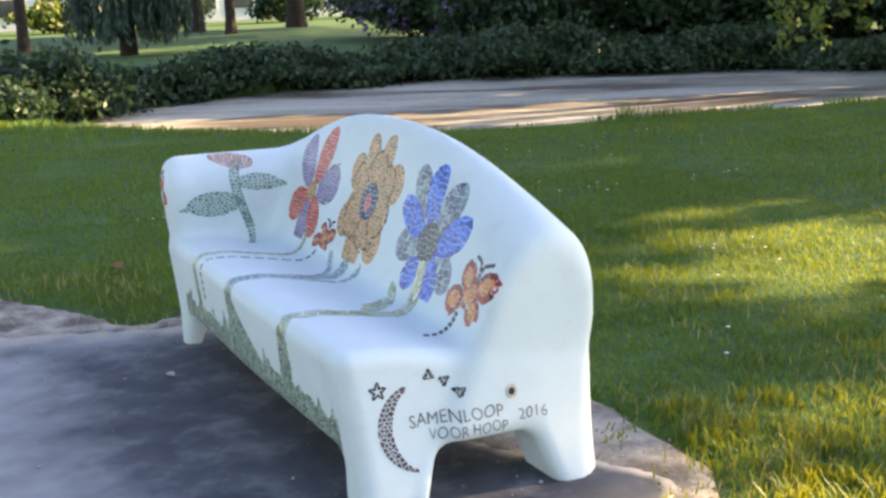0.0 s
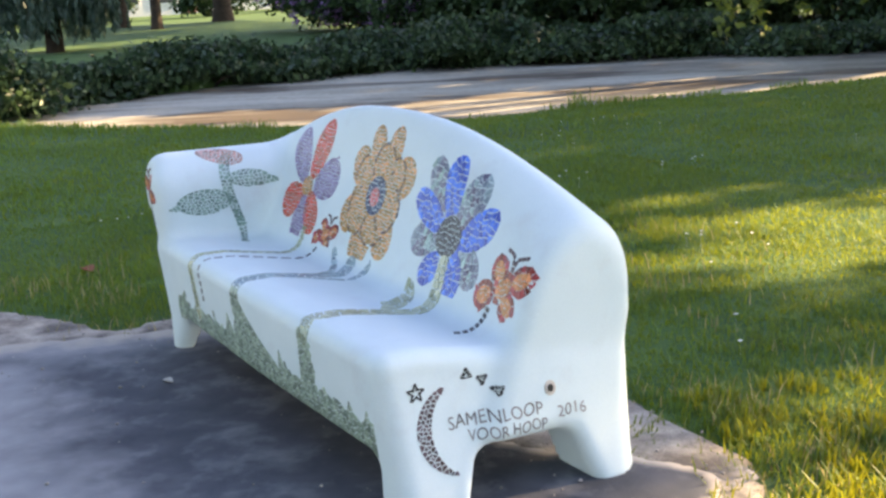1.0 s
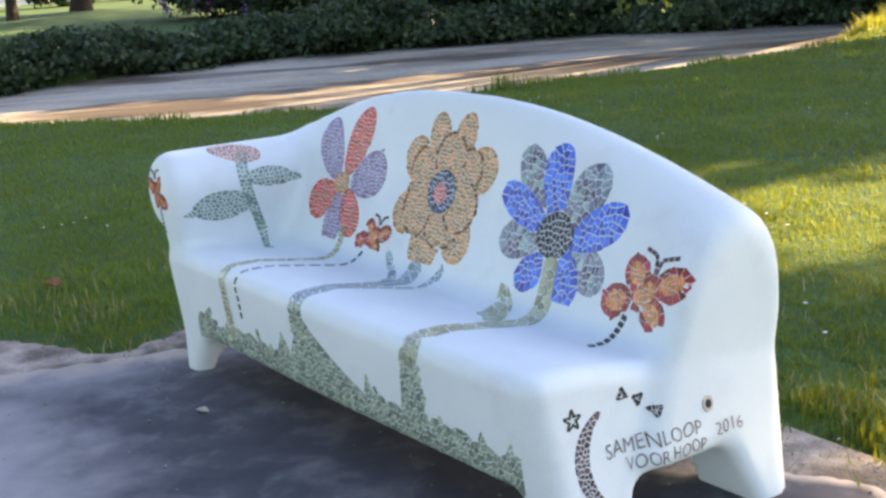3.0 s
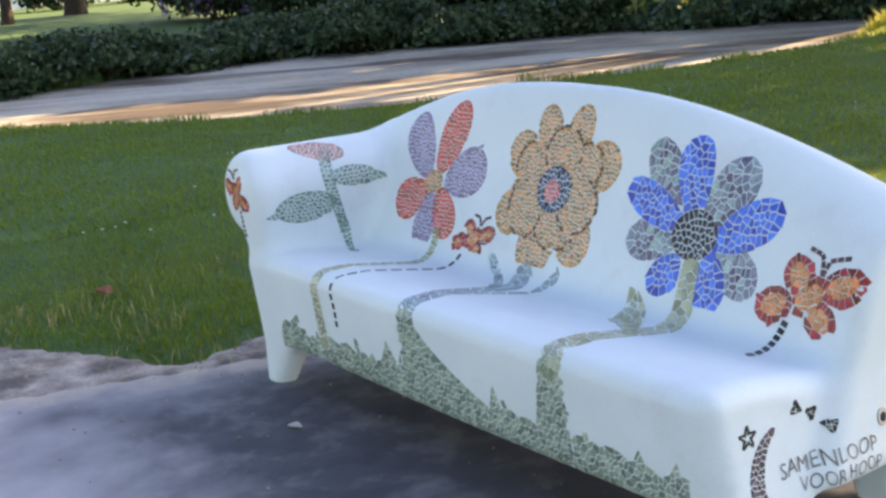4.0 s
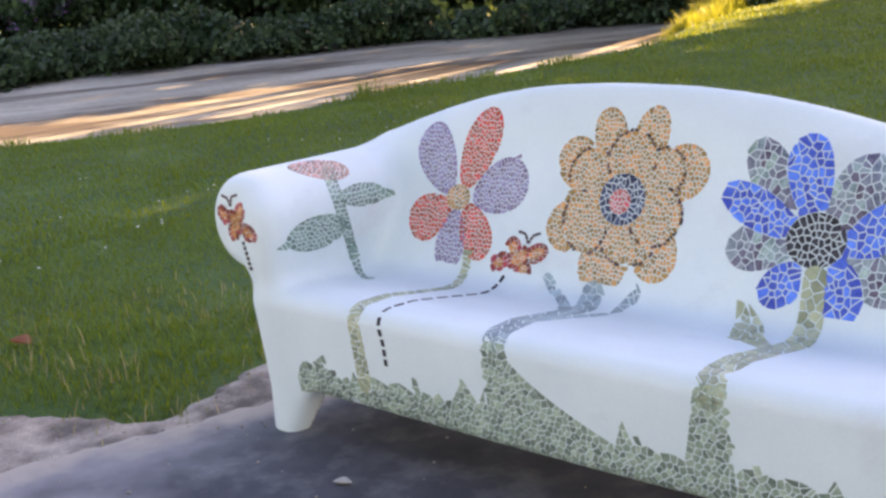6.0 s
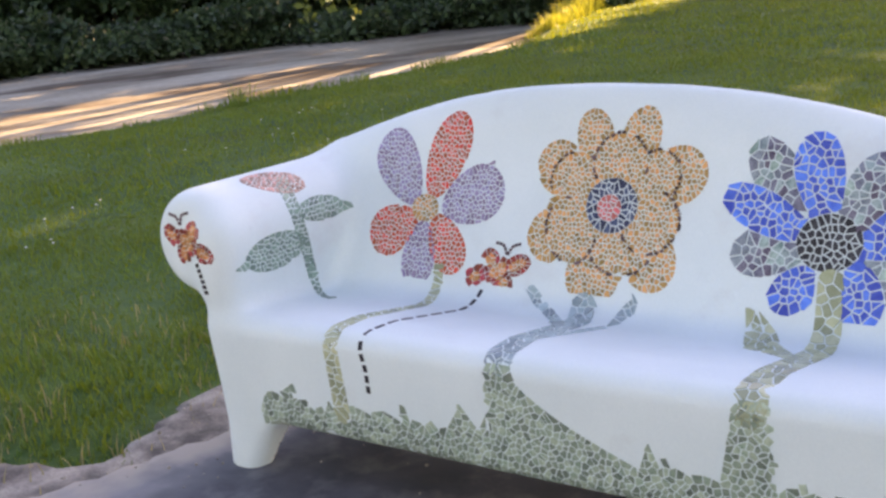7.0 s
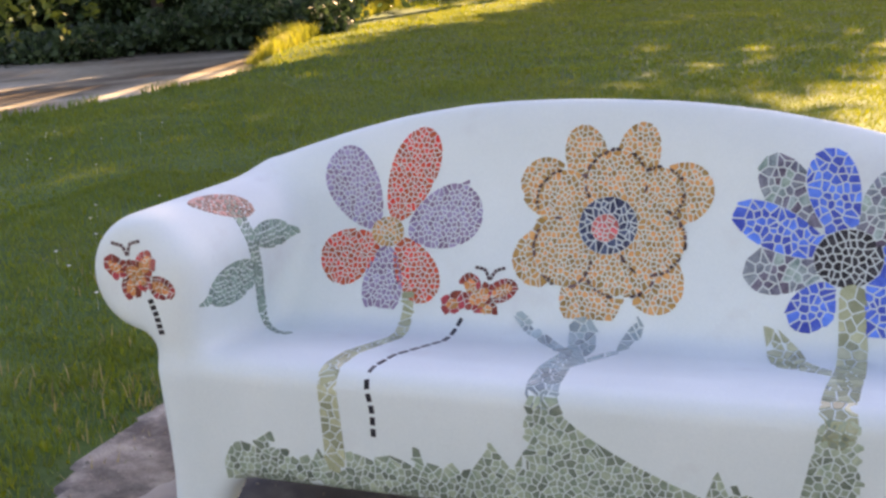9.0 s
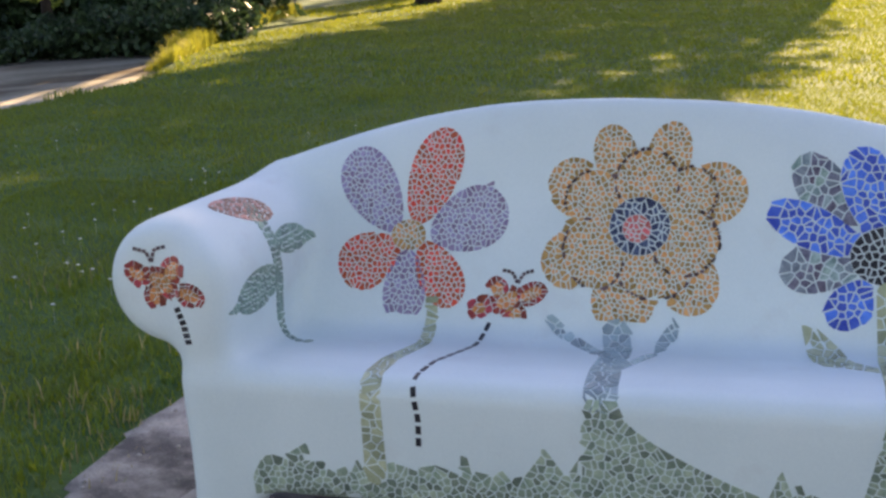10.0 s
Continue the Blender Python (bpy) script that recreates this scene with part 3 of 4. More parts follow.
outer = [oval(cu, cv, a, b, deg, 0.1) for cu, cv, a, b, deg in (
    (-0.222, 0.893, 0.088, 0.055, 107), (-0.090, 0.898, 0.090, 0.055, 79), (0.016, 0.808, 0.096, 0.074, 25), (-0.037, 0.612, 0.098, 0.074, -54),
    (-0.190, 0.556, 0.080, 0.080, -90), (-0.330, 0.646, 0.076, 0.068, -153), (-0.318, 0.817, 0.084, 0.070, 137))]
inner = [oval(cu, cv, a, b, deg) for cu, cv, a, b, deg in (
    (-0.142, 0.838, 0.080, 0.080, 0), (-0.037, 0.692, 0.084, 0.078, 30), (-0.272, 0.660, 0.088, 0.074, -60), (-0.278, 0.796, 0.074, 0.068, 40),
    (-0.116, 0.626, 0.096, 0.070, 0), (-0.040, 0.806, 0.078, 0.068, 30))]
petals_in = union(*inner, oval(GU, GV, 0.15, 0.15, 0))
scallops = []
for i, petal in enumerate(inner):                   # each petal's rim, where no earlier petal covers it
    scallops.append(minus(lambda u, v, p=petal: np.abs(p(u, v)) - 0.0028, *inner[:i], gap=0.0))
edge = minus(union(*scallops), ring, gap=0.012)
mosaic("outer_petals", minus(union(*outer, oval(GU, GV, 0.18, 0.18, 0)), petals_in, gap=0.0025), around(GU, GV, 0.33), 0.0132, "gold", grout=0.0036, label="ring of ochre mosaic petals")
mosaic("inner_petals", minus(lambda u, v: petals_in(u, v) + 0.001, ring), around(GU, GV, 0.25), 0.0130, "gold", grout=0.0036, label="inner ochre mosaic petals")
mosaic("petal_outline", edge, around(GU, GV, 0.26), 0.0092, "mauve", grout=0.0044, proud=0.0036, label="dark chips that outline the petals")
mosaic("navy_ring", minus(ring, heart), around(GU, GV, 0.09), 0.0150, "navy", grout=0.0040, label="navy tiled ring")
mosaic("rose_heart", heart, around(GU, GV, 0.05), 0.0125, "pink", grout=0.0036, label="rose tiled heart")

# blue flower, each tile apart
BU, BV = 0.440, 0.674
hub = oval(BU, BV, 0.080, 0.066, 5)
done = [hub]
mosaic("tile", hub, around(BU, BV, 0.1), 0.0175, "core", single=True)
stem_blue = stroke([(0.448, 0.60), (0.456, 0.45)], 0.030, 0.036)
for cu, cv, a, b, deg, paint in ((0.402, 0.820, 0.108, 0.060, 105, "blue"), (0.612, 0.713, 0.118, 0.058, 28, "blue"), (0.278, 0.732, 0.128, 0.050, 158, "blue"),
                                 (0.371, 0.562, 0.074, 0.050, -139, "blue"), (0.523, 0.568, 0.078, 0.054, -69, "blue"), (0.292, 0.643, 0.098, 0.056, 188, "dark"),
                                 (0.308, 0.808, 0.122, 0.058, 129, "dark"), (0.532, 0.790, 0.098, 0.070, 55, "dark"), (0.594, 0.610, 0.096, 0.056, -31, "dark")):
    shape = oval(cu, cv, a, b, deg, 0.2)
    mosaic("dark_petal", minus(shape, stem_blue, *done), around(cu, cv, 0.15), 0.0198, paint, single=paint == "blue", label="dark pearly mosaic petal")
    done.append(shape)


def dashes(points, r, n, plane, fill=0.6, paint="black"):
    """Chips in a row along points."""
    pts = [Vector(p) for p in points]
    seg = [(b - a).length for a, b in zip(pts, pts[1:])]
    total, polys = sum(seg), []
    for k in range(n):
        s0, s1 = total * (k + 0.15) / n, total * (k + 0.15 + fill) / n
        ends = []
        for s in (s0, s1):
            i = 0
            while i < len(seg) - 1 and s > seg[i]:
                s -= seg[i]
                i += 1
            ends.append(pts[i].lerp(pts[i + 1], min(s / seg[i], 1)))
        a, b = ends
        d = (b - a).normalized() * 0.9
        nrm = Vector((-d.y, d.x)) * r
        polys.append([tuple(a + nrm), tuple(a - nrm), tuple(b - nrm), tuple(b + nrm)])
    for v, f in lay(polys, plane):
        part("dash", mesh("dash", v, f, T[paint]), bench, "dark tile chip")


def butterfly(bu, bv, wings, body, ends, base, plane, pitch):
    """Four wings with wine-red rims round an orange body, and two bent feelers."""
    whole = union(*[oval(*w) for w in wings], oval(*body))
    core = union(lambda u, v: whole(u, v) + pitch * 1.15)
    mosaic("butterfly_rim", minus(whole, core, gap=0.001), around(bu, bv, 0.16), pitch, "wine", plane, 0.0026, label="wine-red rim of a mosaic butterfly")
    mosaic("butterfly_inlay", core, around(bu, bv, 0.16), pitch, "orange", plane, 0.0026, label="orange mosaic butterfly wings")
    for mid, tip in ends:
        dashes([base, mid, tip], pitch * 0.38, 5, plane, 0.8, "mauve")


butterfly(0.855, 0.585, ((0.808, 0.629, 0.050, 0.045, 130), (0.938, 0.622, 0.060, 0.042, 20), (0.750, 0.550, 0.056, 0.044, 195), (0.893, 0.541, 0.056, 0.040, -30)),
          (0.852, 0.586, 0.060, 0.046, 30), (((0.866, 0.684), (0.822, 0.696)), ((0.888, 0.676), (0.940, 0.687))), (0.874, 0.635), FRONT, 0.0155)
butterfly(-0.49, 0.54, ((-0.516, 0.566, 0.034, 0.029, 124), (-0.427, 0.558, 0.042, 0.028, 23), (-0.562, 0.519, 0.030, 0.026, 190), (-0.468, 0.512, 0.034, 0.027, -30)),
          (-0.487, 0.541, 0.044, 0.032, 25), (((-0.478, 0.610), (-0.506, 0.614)), ((-0.449, 0.608), (-0.423, 0.615))), (-0.464, 0.582), FRONT, 0.0120)
butterfly(-1.2, 0.70, ((-1.266, 0.715, 0.036, 0.027, 150), (-1.171, 0.727, 0.036, 0.032, 55), (-1.125, 0.673, 0.038, 0.028, -24), (-1.222, 0.664, 0.036, 0.031, -100)),
          (-1.202, 0.697, 0.048, 0.036, -20), (((-1.240, 0.770), (-1.276, 0.775)), ((-1.219, 0.776), (-1.189, 0.783))), (-1.227, 0.744), FRONT, 0.0120)

# stems, leaves and the strip of grass
mosaic("stem", stroke([(-0.687, 0.710), (-0.687, 0.647), (-0.690, 0.540), (-0.696, 0.430), (-0.704, 0.340)], 0.013, 0.023), ((-0.78, 0.33), (-0.58, 0.75)), 0.019, "olive", SEAT, label="olive tiled stem across the seat")
mosaic("stem", stroke([(-0.701, 0.470), (-0.701, 0.25)], 0.024, 0.027), ((-0.76, 0.2), (-0.6, 0.472)), 0.021, "olive", FRONT, label="olive tiled stem")
mosaic("stem", stroke([(-0.202, 0.665), (-0.191, 0.609), (-0.180, 0.427), (-0.175, 0.350)], 0.034, 0.038), ((-0.28, 0.33), (-0.08, 0.7)), 0.021, "teal", SEAT, label="grey-green tiled stem across the seat")
mosaic("leaf", union(oval(-0.345, 0.664, 0.052, 0.017, 138), stroke([(-0.215, 0.575), (-0.33, 0.652)], 0.011, 0.015)), ((-0.42, 0.48), (-0.15, 0.72)), 0.019, "teal", SEAT, label="grey-green tiled leaf")
mosaic("leaf", union(oval(-0.072, 0.655, 0.048, 0.019, 66), stroke([(-0.155, 0.470), (-0.10, 0.600)], 0.011, 0.013)), ((-0.2, 0.42), (0.02, 0.72)), 0.019, "teal", SEAT, label="grey-green tiled leaf")
mosaic("stem", minus(stroke([(0.454, 0.790), (0.461, 0.685), (0.463, 0.577), (0.456, 0.382), (0.458, 0.345)], 0.031, 0.040), gap=0.0), ((0.36, 0.33), (0.56, 0.82)), 0.024, "olive", SEAT, label="olive tiled stem across the seat")
mosaic("leaf", union(oval(0.300, 0.650, 0.085, 0.036, 122, -0.5), stroke([(0.325, 0.610), (0.435, 0.555)], 0.032, 0.012)), ((0.2, 0.5), (0.46, 0.76)), 0.022, "olive", SEAT, label="pale green tiled leaf")
mosaic("stem", stroke([(-0.382, 1.122), (-0.368, 1.062), (-0.350, 1.010), (-0.318, 1.012), (-0.262, 1.046)], 0.015, 0.003), ((-0.42, 0.97), (-0.24, 1.13)), 0.015, "sage", ARM_FOOT, label="thin end of a sage green stem")


def grass_top(u):
    t = 0.240 + 0.020 * np.abs(np.sin(u * 13.0 + 1.3 * np.sin(u * 5.0))) + 0.014 * np.abs(np.sin(u * 31.0)) + 0.014 * np.clip(u + 0.9, 0, 0.5)
    t = t - 1.2 * np.clip(-0.985 - u, 0, 0.04)
    for c, h, w in ((-0.889, 0.305, 0.022), (-0.905, 0.297, 0.030), (-0.83, 0.262, 0.03), (-0.745, 0.280, 0.030), (-0.592, 0.318, 0.030), (-0.480, 0.318, 0.020), (-0.40, 0.285, 0.05), (-0.296, 0.342, 0.085),
                    (-0.225, 0.320, 0.06), (0.215, 0.330, 0.042), (0.255, 0.300, 0.03), (0.568, 0.308, 0.020), (0.640, 0.282, 0.035), (0.745, 0.300, 0.045), (0.86, 0.296, 0.050)):
        t = np.maximum(t, h - np.abs(u - c) * (h - 0.22) / w)
    t = np.maximum(t, 0.468 - 0.200 * np.clip((u + 0.142) / 0.30, 0, 2) ** 0.62 - 60 * np.clip(-0.211 - u, 0, 1))      # the ochre flower's foot
    t = np.maximum(t, 0.468 - 60 * np.clip(u - 0.503, 0, 1) - 1.9 * np.clip(0.423 - u, 0, 1) ** 0.8 - 1.6 * np.clip(0.415 - u, 0, 1))  # the blue flower's foot
    return t


blades_of_tile = lambda u, v: np.maximum.reduce([(v - grass_top(u)) * 0.6, BRINK + 0.004 - v, -1.015 - u, u - 0.895])
sprout = union(stroke([(-0.902, 0.235), (-0.898, 0.282), (-0.876, 0.300)], 0.014, 0.009), stroke([(-0.850, 0.235), (-0.838, 0.258)], 0.012, 0.010))
mosaic("grass_border", minus(union(blades_of_tile, sprout), stroke([(-0.701, 0.48), (-0.701, 0.25)], 0.024, 0.027), gap=0.003), ((-1.04, 0.14), (0.93, 0.48)), 0.0180, "green", FRONT, 0.0036, label="green tiled grass and stems along the front")

# dashed flight lines
dashes([(-0.530, 0.673), (-0.544, 0.631), (-0.600, 0.367), (-0.601, 0.350)], 0.0055, 10, SEAT, 0.72)
dashes([(-0.601, 0.476), (-0.588, 0.400), (-0.592, 0.322)], 0.007, 5, FRONT, 0.66)
dashes([(0.800, 0.728), (0.786, 0.673), (0.768, 0.598)], 0.011, 7, SEAT, 0.7)
dashes([(-1.164, 0.643), (-1.147, 0.601), (-1.139, 0.549)], 0.009, 6, FRONT, 0.7)

# the flower on the arm
mosaic("leaf", union(oval(-0.492, 0.636, 0.098, 0.055, 2), stroke([(-0.56, 0.63), (-0.612, 0.618)], 0.03, 0.004)), ((-0.66, 0.56), (-0.38, 0.73)), 0.0145, "sage", ARM, 0.0036, label="sage green tiled leaf")
mosaic("leaf", union(oval(-0.325, 0.717, 0.082, 0.036, -9), stroke([(-0.27, 0.706), (-0.205, 0.697)], 0.022, 0.003)), ((-0.45, 0.66), (-0.18, 0.78)), 0.0145, "sage", ARM, 0.0036, label="sage green tiled leaf")
arm_stem = stroke([(-0.432, 0.806), (-0.416, 0.739), (-0.398, 0.645), (-0.378, 0.520), (-0.366, 0.480)], 0.019, 0.014)
mosaic("stem", lambda u, v: np.maximum(arm_stem(u, v), 0.516 - v), ((-0.5, 0.515), (-0.3, 0.82)), 0.0150, "sage", ARM, label="sage green tiled stem")
mosaic("rose_flower_head", oval(-1.125, 0.268, 0.100, 0.046, 70), ((-1.28, 0.12), (-1.0, 0.45)), 0.014, "blush", TOP, 0.0036, label="faded rose tiled flower head")

# the moon, stars and lettering on the end
moon = minus(oval(0.283, 0.244, 0.133, 0.134, 0), oval(0.352, 0.244, 0.157, 0.157, 0), gap=0.0)
mosaic("moon", moon, ((0.13, 0.09), (0.3, 0.4)), 0.0125, "mauve", END, 0.0036, label="dark tiled crescent moon")
star = [(0.160 + 0.030 * math.cos(radians(90 + 144 * k)), 0.368 + 0.030 * math.sin(radians(90 + 144 * k))) for k in range(6)]
for p, q in zip(star, star[1:]):
    dashes([p, q], 0.003, 2, END, 0.8)
for cu, cv, deg in ((0.325, 0.392, 90), (0.374, 0.369, 30), (0.414, 0.333, -90)):
    tri = [(cu + 0.015 * math.cos(radians(deg + 120 * k)), cv + 0.015 * math.sin(radians(deg + 120 * k))) for k in range(4)]
    mosaic("small_star", stroke(tri, 0.0045), around(cu, cv, 0.025), 0.0085, "black", END, 0.002, label="black chip triangle")
rim = lay([[(0.575 + 0.019 * math.cos(a / 12 * 6.283), 0.314 + 0.023 * math.sin(a / 12 * 6.283)) for a in range(12)]], END, 0.003)[0]
part("bolt_ring", mesh("bolt_ring", *rim, T["ivory"]), bench, "stained pale ring round the plug")
bolt = lay([[(0.575 + 0.010 * math.cos(a / 8 * 6.283), 0.314 + 0.012 * math.sin(a / 8 * 6.283)) for a in range(8)]], END, 0.006)[0]
part("bolt", mesh("bolt", *bolt, T["black"]), bench, "dark round plug")


def lettering(text, u0, u1, v0, v1):
    """Built-in letters, thinned to chips and laid on the bench's end."""
    cu = bpy.data.curves.new("letters", "FONT")
    cu.body, cu.resolution_u, cu.offset = text, 3, -0.004
    tmp = new("letters", cu)
    bpy.context.view_layer.update()
    me = bpy.data.meshes.new_from_object(tmp.evaluated_get(bpy.context.evaluated_depsgraph_get()))
    bpy.data.objects.remove(tmp)
    co = np.array([v.co for v in me.vertices])
    lo, hi = co.min(0), co.max(0)
    u = u0 + (co[:, 0] - lo[0]) / (hi[0] - lo[0]) * (u1 - u0)
    v = v0 + (co[:, 1] - lo[1]) / (hi[1] - lo[1]) * (v1 - v0) + 0.003 * np.sin(u * 90)
    p = onto_bench(np.stack([np.full(len(u), 1.6), u, v], 1), (-1, 0, 0))
    p = p + field_normal(p) * 0.0022
    for q, w in zip(me.vertices, p):
        q.co = w
    me.materials.clear()
    me.materials.append(T["grey"])
    part("lettering", me, bench, f"hand-set grey chip lettering reading {text}")


lettering("SAMENLOOP", 0.250, 0.542, 0.245, 0.283)
lettering("VOOR HOOP", 0.308, 0.553, 0.200, 0.234)
lettering("2016", 0.592, 0.690, 0.224, 0.258)

# ---- far bank, shrubs and trees ----
def shrub(name, label, at, size, n, leaf, mats, seed, category="shrub", bloom=0):
    """A leafy mass: stems and many small leaves in uneven clumps, with gaps."""
    rng = np.random.default_rng(seed)
    ob = thing(name, label, category, at)
    sx, sy, sz = size
    k = 14
    cl = rng.normal(size=(k * 3, 3))
    cl /= np.linalg.norm(cl, axis=1)[:, None]
    cl = cl * rng.uniform(0.45, 0.95, (k * 3, 1)) * [sx, sy, sz * 0.5] + [0, 0, sz * 0.5]
    cl[:, 2] = np.maximum(cl[:, 2], sz * 0.1)
    which = rng.integers(0, len(cl), n)
    p = cl[which] + rng.normal(size=(n, 3)) * np.array([sx, sy, sz * 0.6]) * 0.16
    p[:, 2] = np.abs(p[:, 2])
    v, t = leaves(p, leaf, rng)
    part("foliage", quick_mesh("foliage", v, t, mats[0]), ob)
    vs, fs = [], []
    for q in cl[:8]:
        tv, tf = tube([(q[0] * 0.1, q[1] * 0.1, -0.3), (q[0] * 0.5, q[1] * 0.5, q[2] * 0.6), tuple(q)], [0.05, 0.035, 0.012], 5)
        fs += [tuple(i + len(vs) for i in f) for f in tf]
        vs += tv
    part("stems", mesh("stems", vs, fs, M["bark"], True), ob)
    if bloom:
        top = cl[cl[:, 2] > sz * 0.2]
        heads = top[rng.integers(0, len(top), bloom)] + rng.normal(size=(bloom, 3)) * np.array([sx, sy, sz * 0.6]) * 0.15
        pb = np.repeat(heads, 14, 0) + rng.normal(size=(bloom * 14, 3)) * 0.07
        v, t = leaves(pb, 0.09, rng, stretch=1.1)
        part("blossom", quick_mesh("blossom", v, t, mats[1]), ob, "clusters of purple blossom")
    return ob


def tree(name, label, at, height, girth, crown_r, crown_z, n, leaf, mat, seed, lean=(0, 0)):
    """A tapered trunk with limbs and a crown of many leaves in clumps."""
    rng = np.random.default_rng(seed)
    ob = thing(name, label, "tree", at)
    top = Vector((lean[0], lean[1], height * 0.8))
    pts = [(0, 0, -0.3), (0, 0, 0.05), (0.02, 0.01, 0.7), (top.x * 0.4, top.y * 0.4, height * 0.35), tuple(top)]
    tv, tf = tube(pts, [girth * 1.5, girth * 1.25, girth, girth * 0.8, girth * 0.2], 12)
    vs, fs = list(tv), list(tf)
    cl = []
    for i in range(26):
        a, e = rng.uniform(0, 6.283), rng.uniform(-0.5, 1.0)
        r = crown_r * rng.uniform(0.35, 1.0)
        c = Vector((top.x * 0.7 + r * math.cos(a) * math.cos(e * 0.9), top.y * 0.7 + r * math.sin(a) * math.cos(e * 0.9), crown_z + (height - crown_z) * (0.45 + 0.5 * e)))
        cl.append(c)
        if i < 14:
            s = Vector((top.x * 0.5, top.y * 0.5, height * rng.uniform(0.3, 0.6)))
            lv, lf = tube([s, s.lerp(c, 0.5) + Vector((0, 0, 0.3)), c], [girth * 0.35, girth * 0.2, 0.03], 6)
            fs += [tuple(j + len(vs) for j in f) for f in lf]
            vs += lv
    part("trunk", mesh("trunk", vs, fs, M["bark"], True), ob)
    cl = np.array(cl)
    p = cl[rng.integers(0, len(cl), n)] + rng.normal(size=(n, 3)) * crown_r * 0.17
    v, t = leaves(p, leaf, rng, flat=0.3)
    part("crown", quick_mesh("crown", v, t, mat), ob)
    return ob

shrub("rhododendron", "dark rhododendron with purple blossom on the far bank", (-34, 14.8, 0), (4.5, 2.6, 2.6), 12000, 0.15, (M["leaf"], M["bloom"]), 3, bloom=900)
shrub("rhododendron", "dark rhododendron with purple blossom on the far bank", (-28.5, 15.4, 0), (2.6, 2.4, 2.8), 9000, 0.15, (M["leaf"], M["bloom"]), 4, bloom=300)
for k, (x, y, sx, sz) in enumerate(((-25.5, 15.8, 2.6, 3.2), (-23, 17.5, 2.8, 3.4), (-20.5, 19.3, 2.8, 3.2), (-18, 20.8, 2.8, 3.2), (-15.4, 21.6, 2.6, 3.0), (-12.9, 21.4, 1.9, 2.8))):
    shrub("evergreen_shrub", "tall dark evergreen shrub behind the pond", (x, y, 0), (sx, 2.0, sz), 13000, 0.14, (M["leaf"],), 10 + k)
for k, (x, y) in enumerate(((-31, 18.5), (-27, 20), (-23.5, 22), (-20, 24), (-16.5, 25), (-13.6, 24.6))):
    shrub("holly_shrub", "dense dark holly behind the evergreen shrubs", (x, y, 0), (2.8, 1.8, 3.4), 9000, 0.22, (M["leaf"],), 110 + k)
for k, (x, y) in enumerate(((-15.0, -2.0), (-15.6, -0.4), (-16.9, 1.2), (-18.1, 3.0), (-19.0, 4.9), (-19.4, 6.8), (-19.4, 8.7), (-18.6, 10.4), (-17.5, 12.2), (-16.2, 13.8), (-14.5, 15.6), (-12.6, 17.2), (-11.0, 17.9))):
    low = (0.62 + 0.5 * (k * 7 % 5) / 4) * (0.86 if k < 8 else 0.82)
    shrub("bank_hedge", "low dark ivy hedge along the pond bank", (x + 0.75, y - 0.1, -0.3), (1.0 + 0.25 * (k % 3), 1.45, low + 0.12), 8000, 0.09, (M["leaf"],), 30 + k, "hedge")
for k, (x, y, g) in enumerate(((-40.9, 2.6, 0.20), (-57, 12.2, 0.36), (-50, 12.2, 0.24), (-56.5, 17.2, 0.48), (-47, -2.5, 0.25))):
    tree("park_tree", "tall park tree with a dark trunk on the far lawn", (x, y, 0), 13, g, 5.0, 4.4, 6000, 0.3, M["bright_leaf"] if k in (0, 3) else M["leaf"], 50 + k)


def weeping_willow(at, seed):
    """A willow: trunk, arching limbs, and curtains of hanging twigs with narrow leaves."""
    rng = np.random.default_rng(seed)
    ob = thing("weeping_willow", "weeping willow with hanging grey-green curtains of leaves", "tree", at)
    vs, fs = tube([(0, 0, -0.3), (0.05, 0, 0.8), (0.1, 0.1, 3.0), (0, 0, 5.0)], [0.30, 0.24, 0.2, 0.12], 10)
    vs, fs = list(vs), list(fs)
    pts = []
    for k in range(16):
        a = 6.283 * k / 16
        r = rng.uniform(1.0, 2.3)
        end = Vector((r * math.cos(a), r * math.sin(a), rng.uniform(4.0, 5.2)))
        lv, lf = tube([(0, 0, 4.2), tuple(end * 0.55 + Vector((0, 0, 2.6))), tuple(end)], [0.08, 0.05, 0.02], 5)
        part("limb", mesh("limb", lv, lf, M["bark"], True), ob)
        for _ in range(22):
            s = end * rng.uniform(0.6, 1.08) + Vector(rng.normal(0, 0.25, 3))
            low = rng.uniform(0.35, 1.3)
            n = 70
            zz = np.linspace(s.z, low, n)
            pts.append(np.stack([s.x + rng.normal(0, 0.05, n), s.y + rng.normal(0, 0.05, n), zz], 1))
    part("trunk", mesh("trunk", vs, fs, M["bark"], True), ob)
    p = np.concatenate(pts)
    v, t = leaves(p, 0.075, rng, stretch=3.6, hang=3.0)
    part("curtain", quick_mesh("curtain", v, t, M["willow"]), ob)
    return ob


weeping_willow((-33.4, 5.0, 0), 61)
# trees behind the lawn; their unseen crowns are placed to shade all but chosen gaps
def between(v, table):
    return np.interp(v, [a for a, b in table], [b for a, b in table])


GAP = rounded([(-1.6, 2.5), (-1.8, 3.1), (-1.6, 4.0), (-1.2, 4.7), (0.2, 4.8), (0.7, 3.9), (-0.1, 3.2), (-0.9, 2.75)], 4)


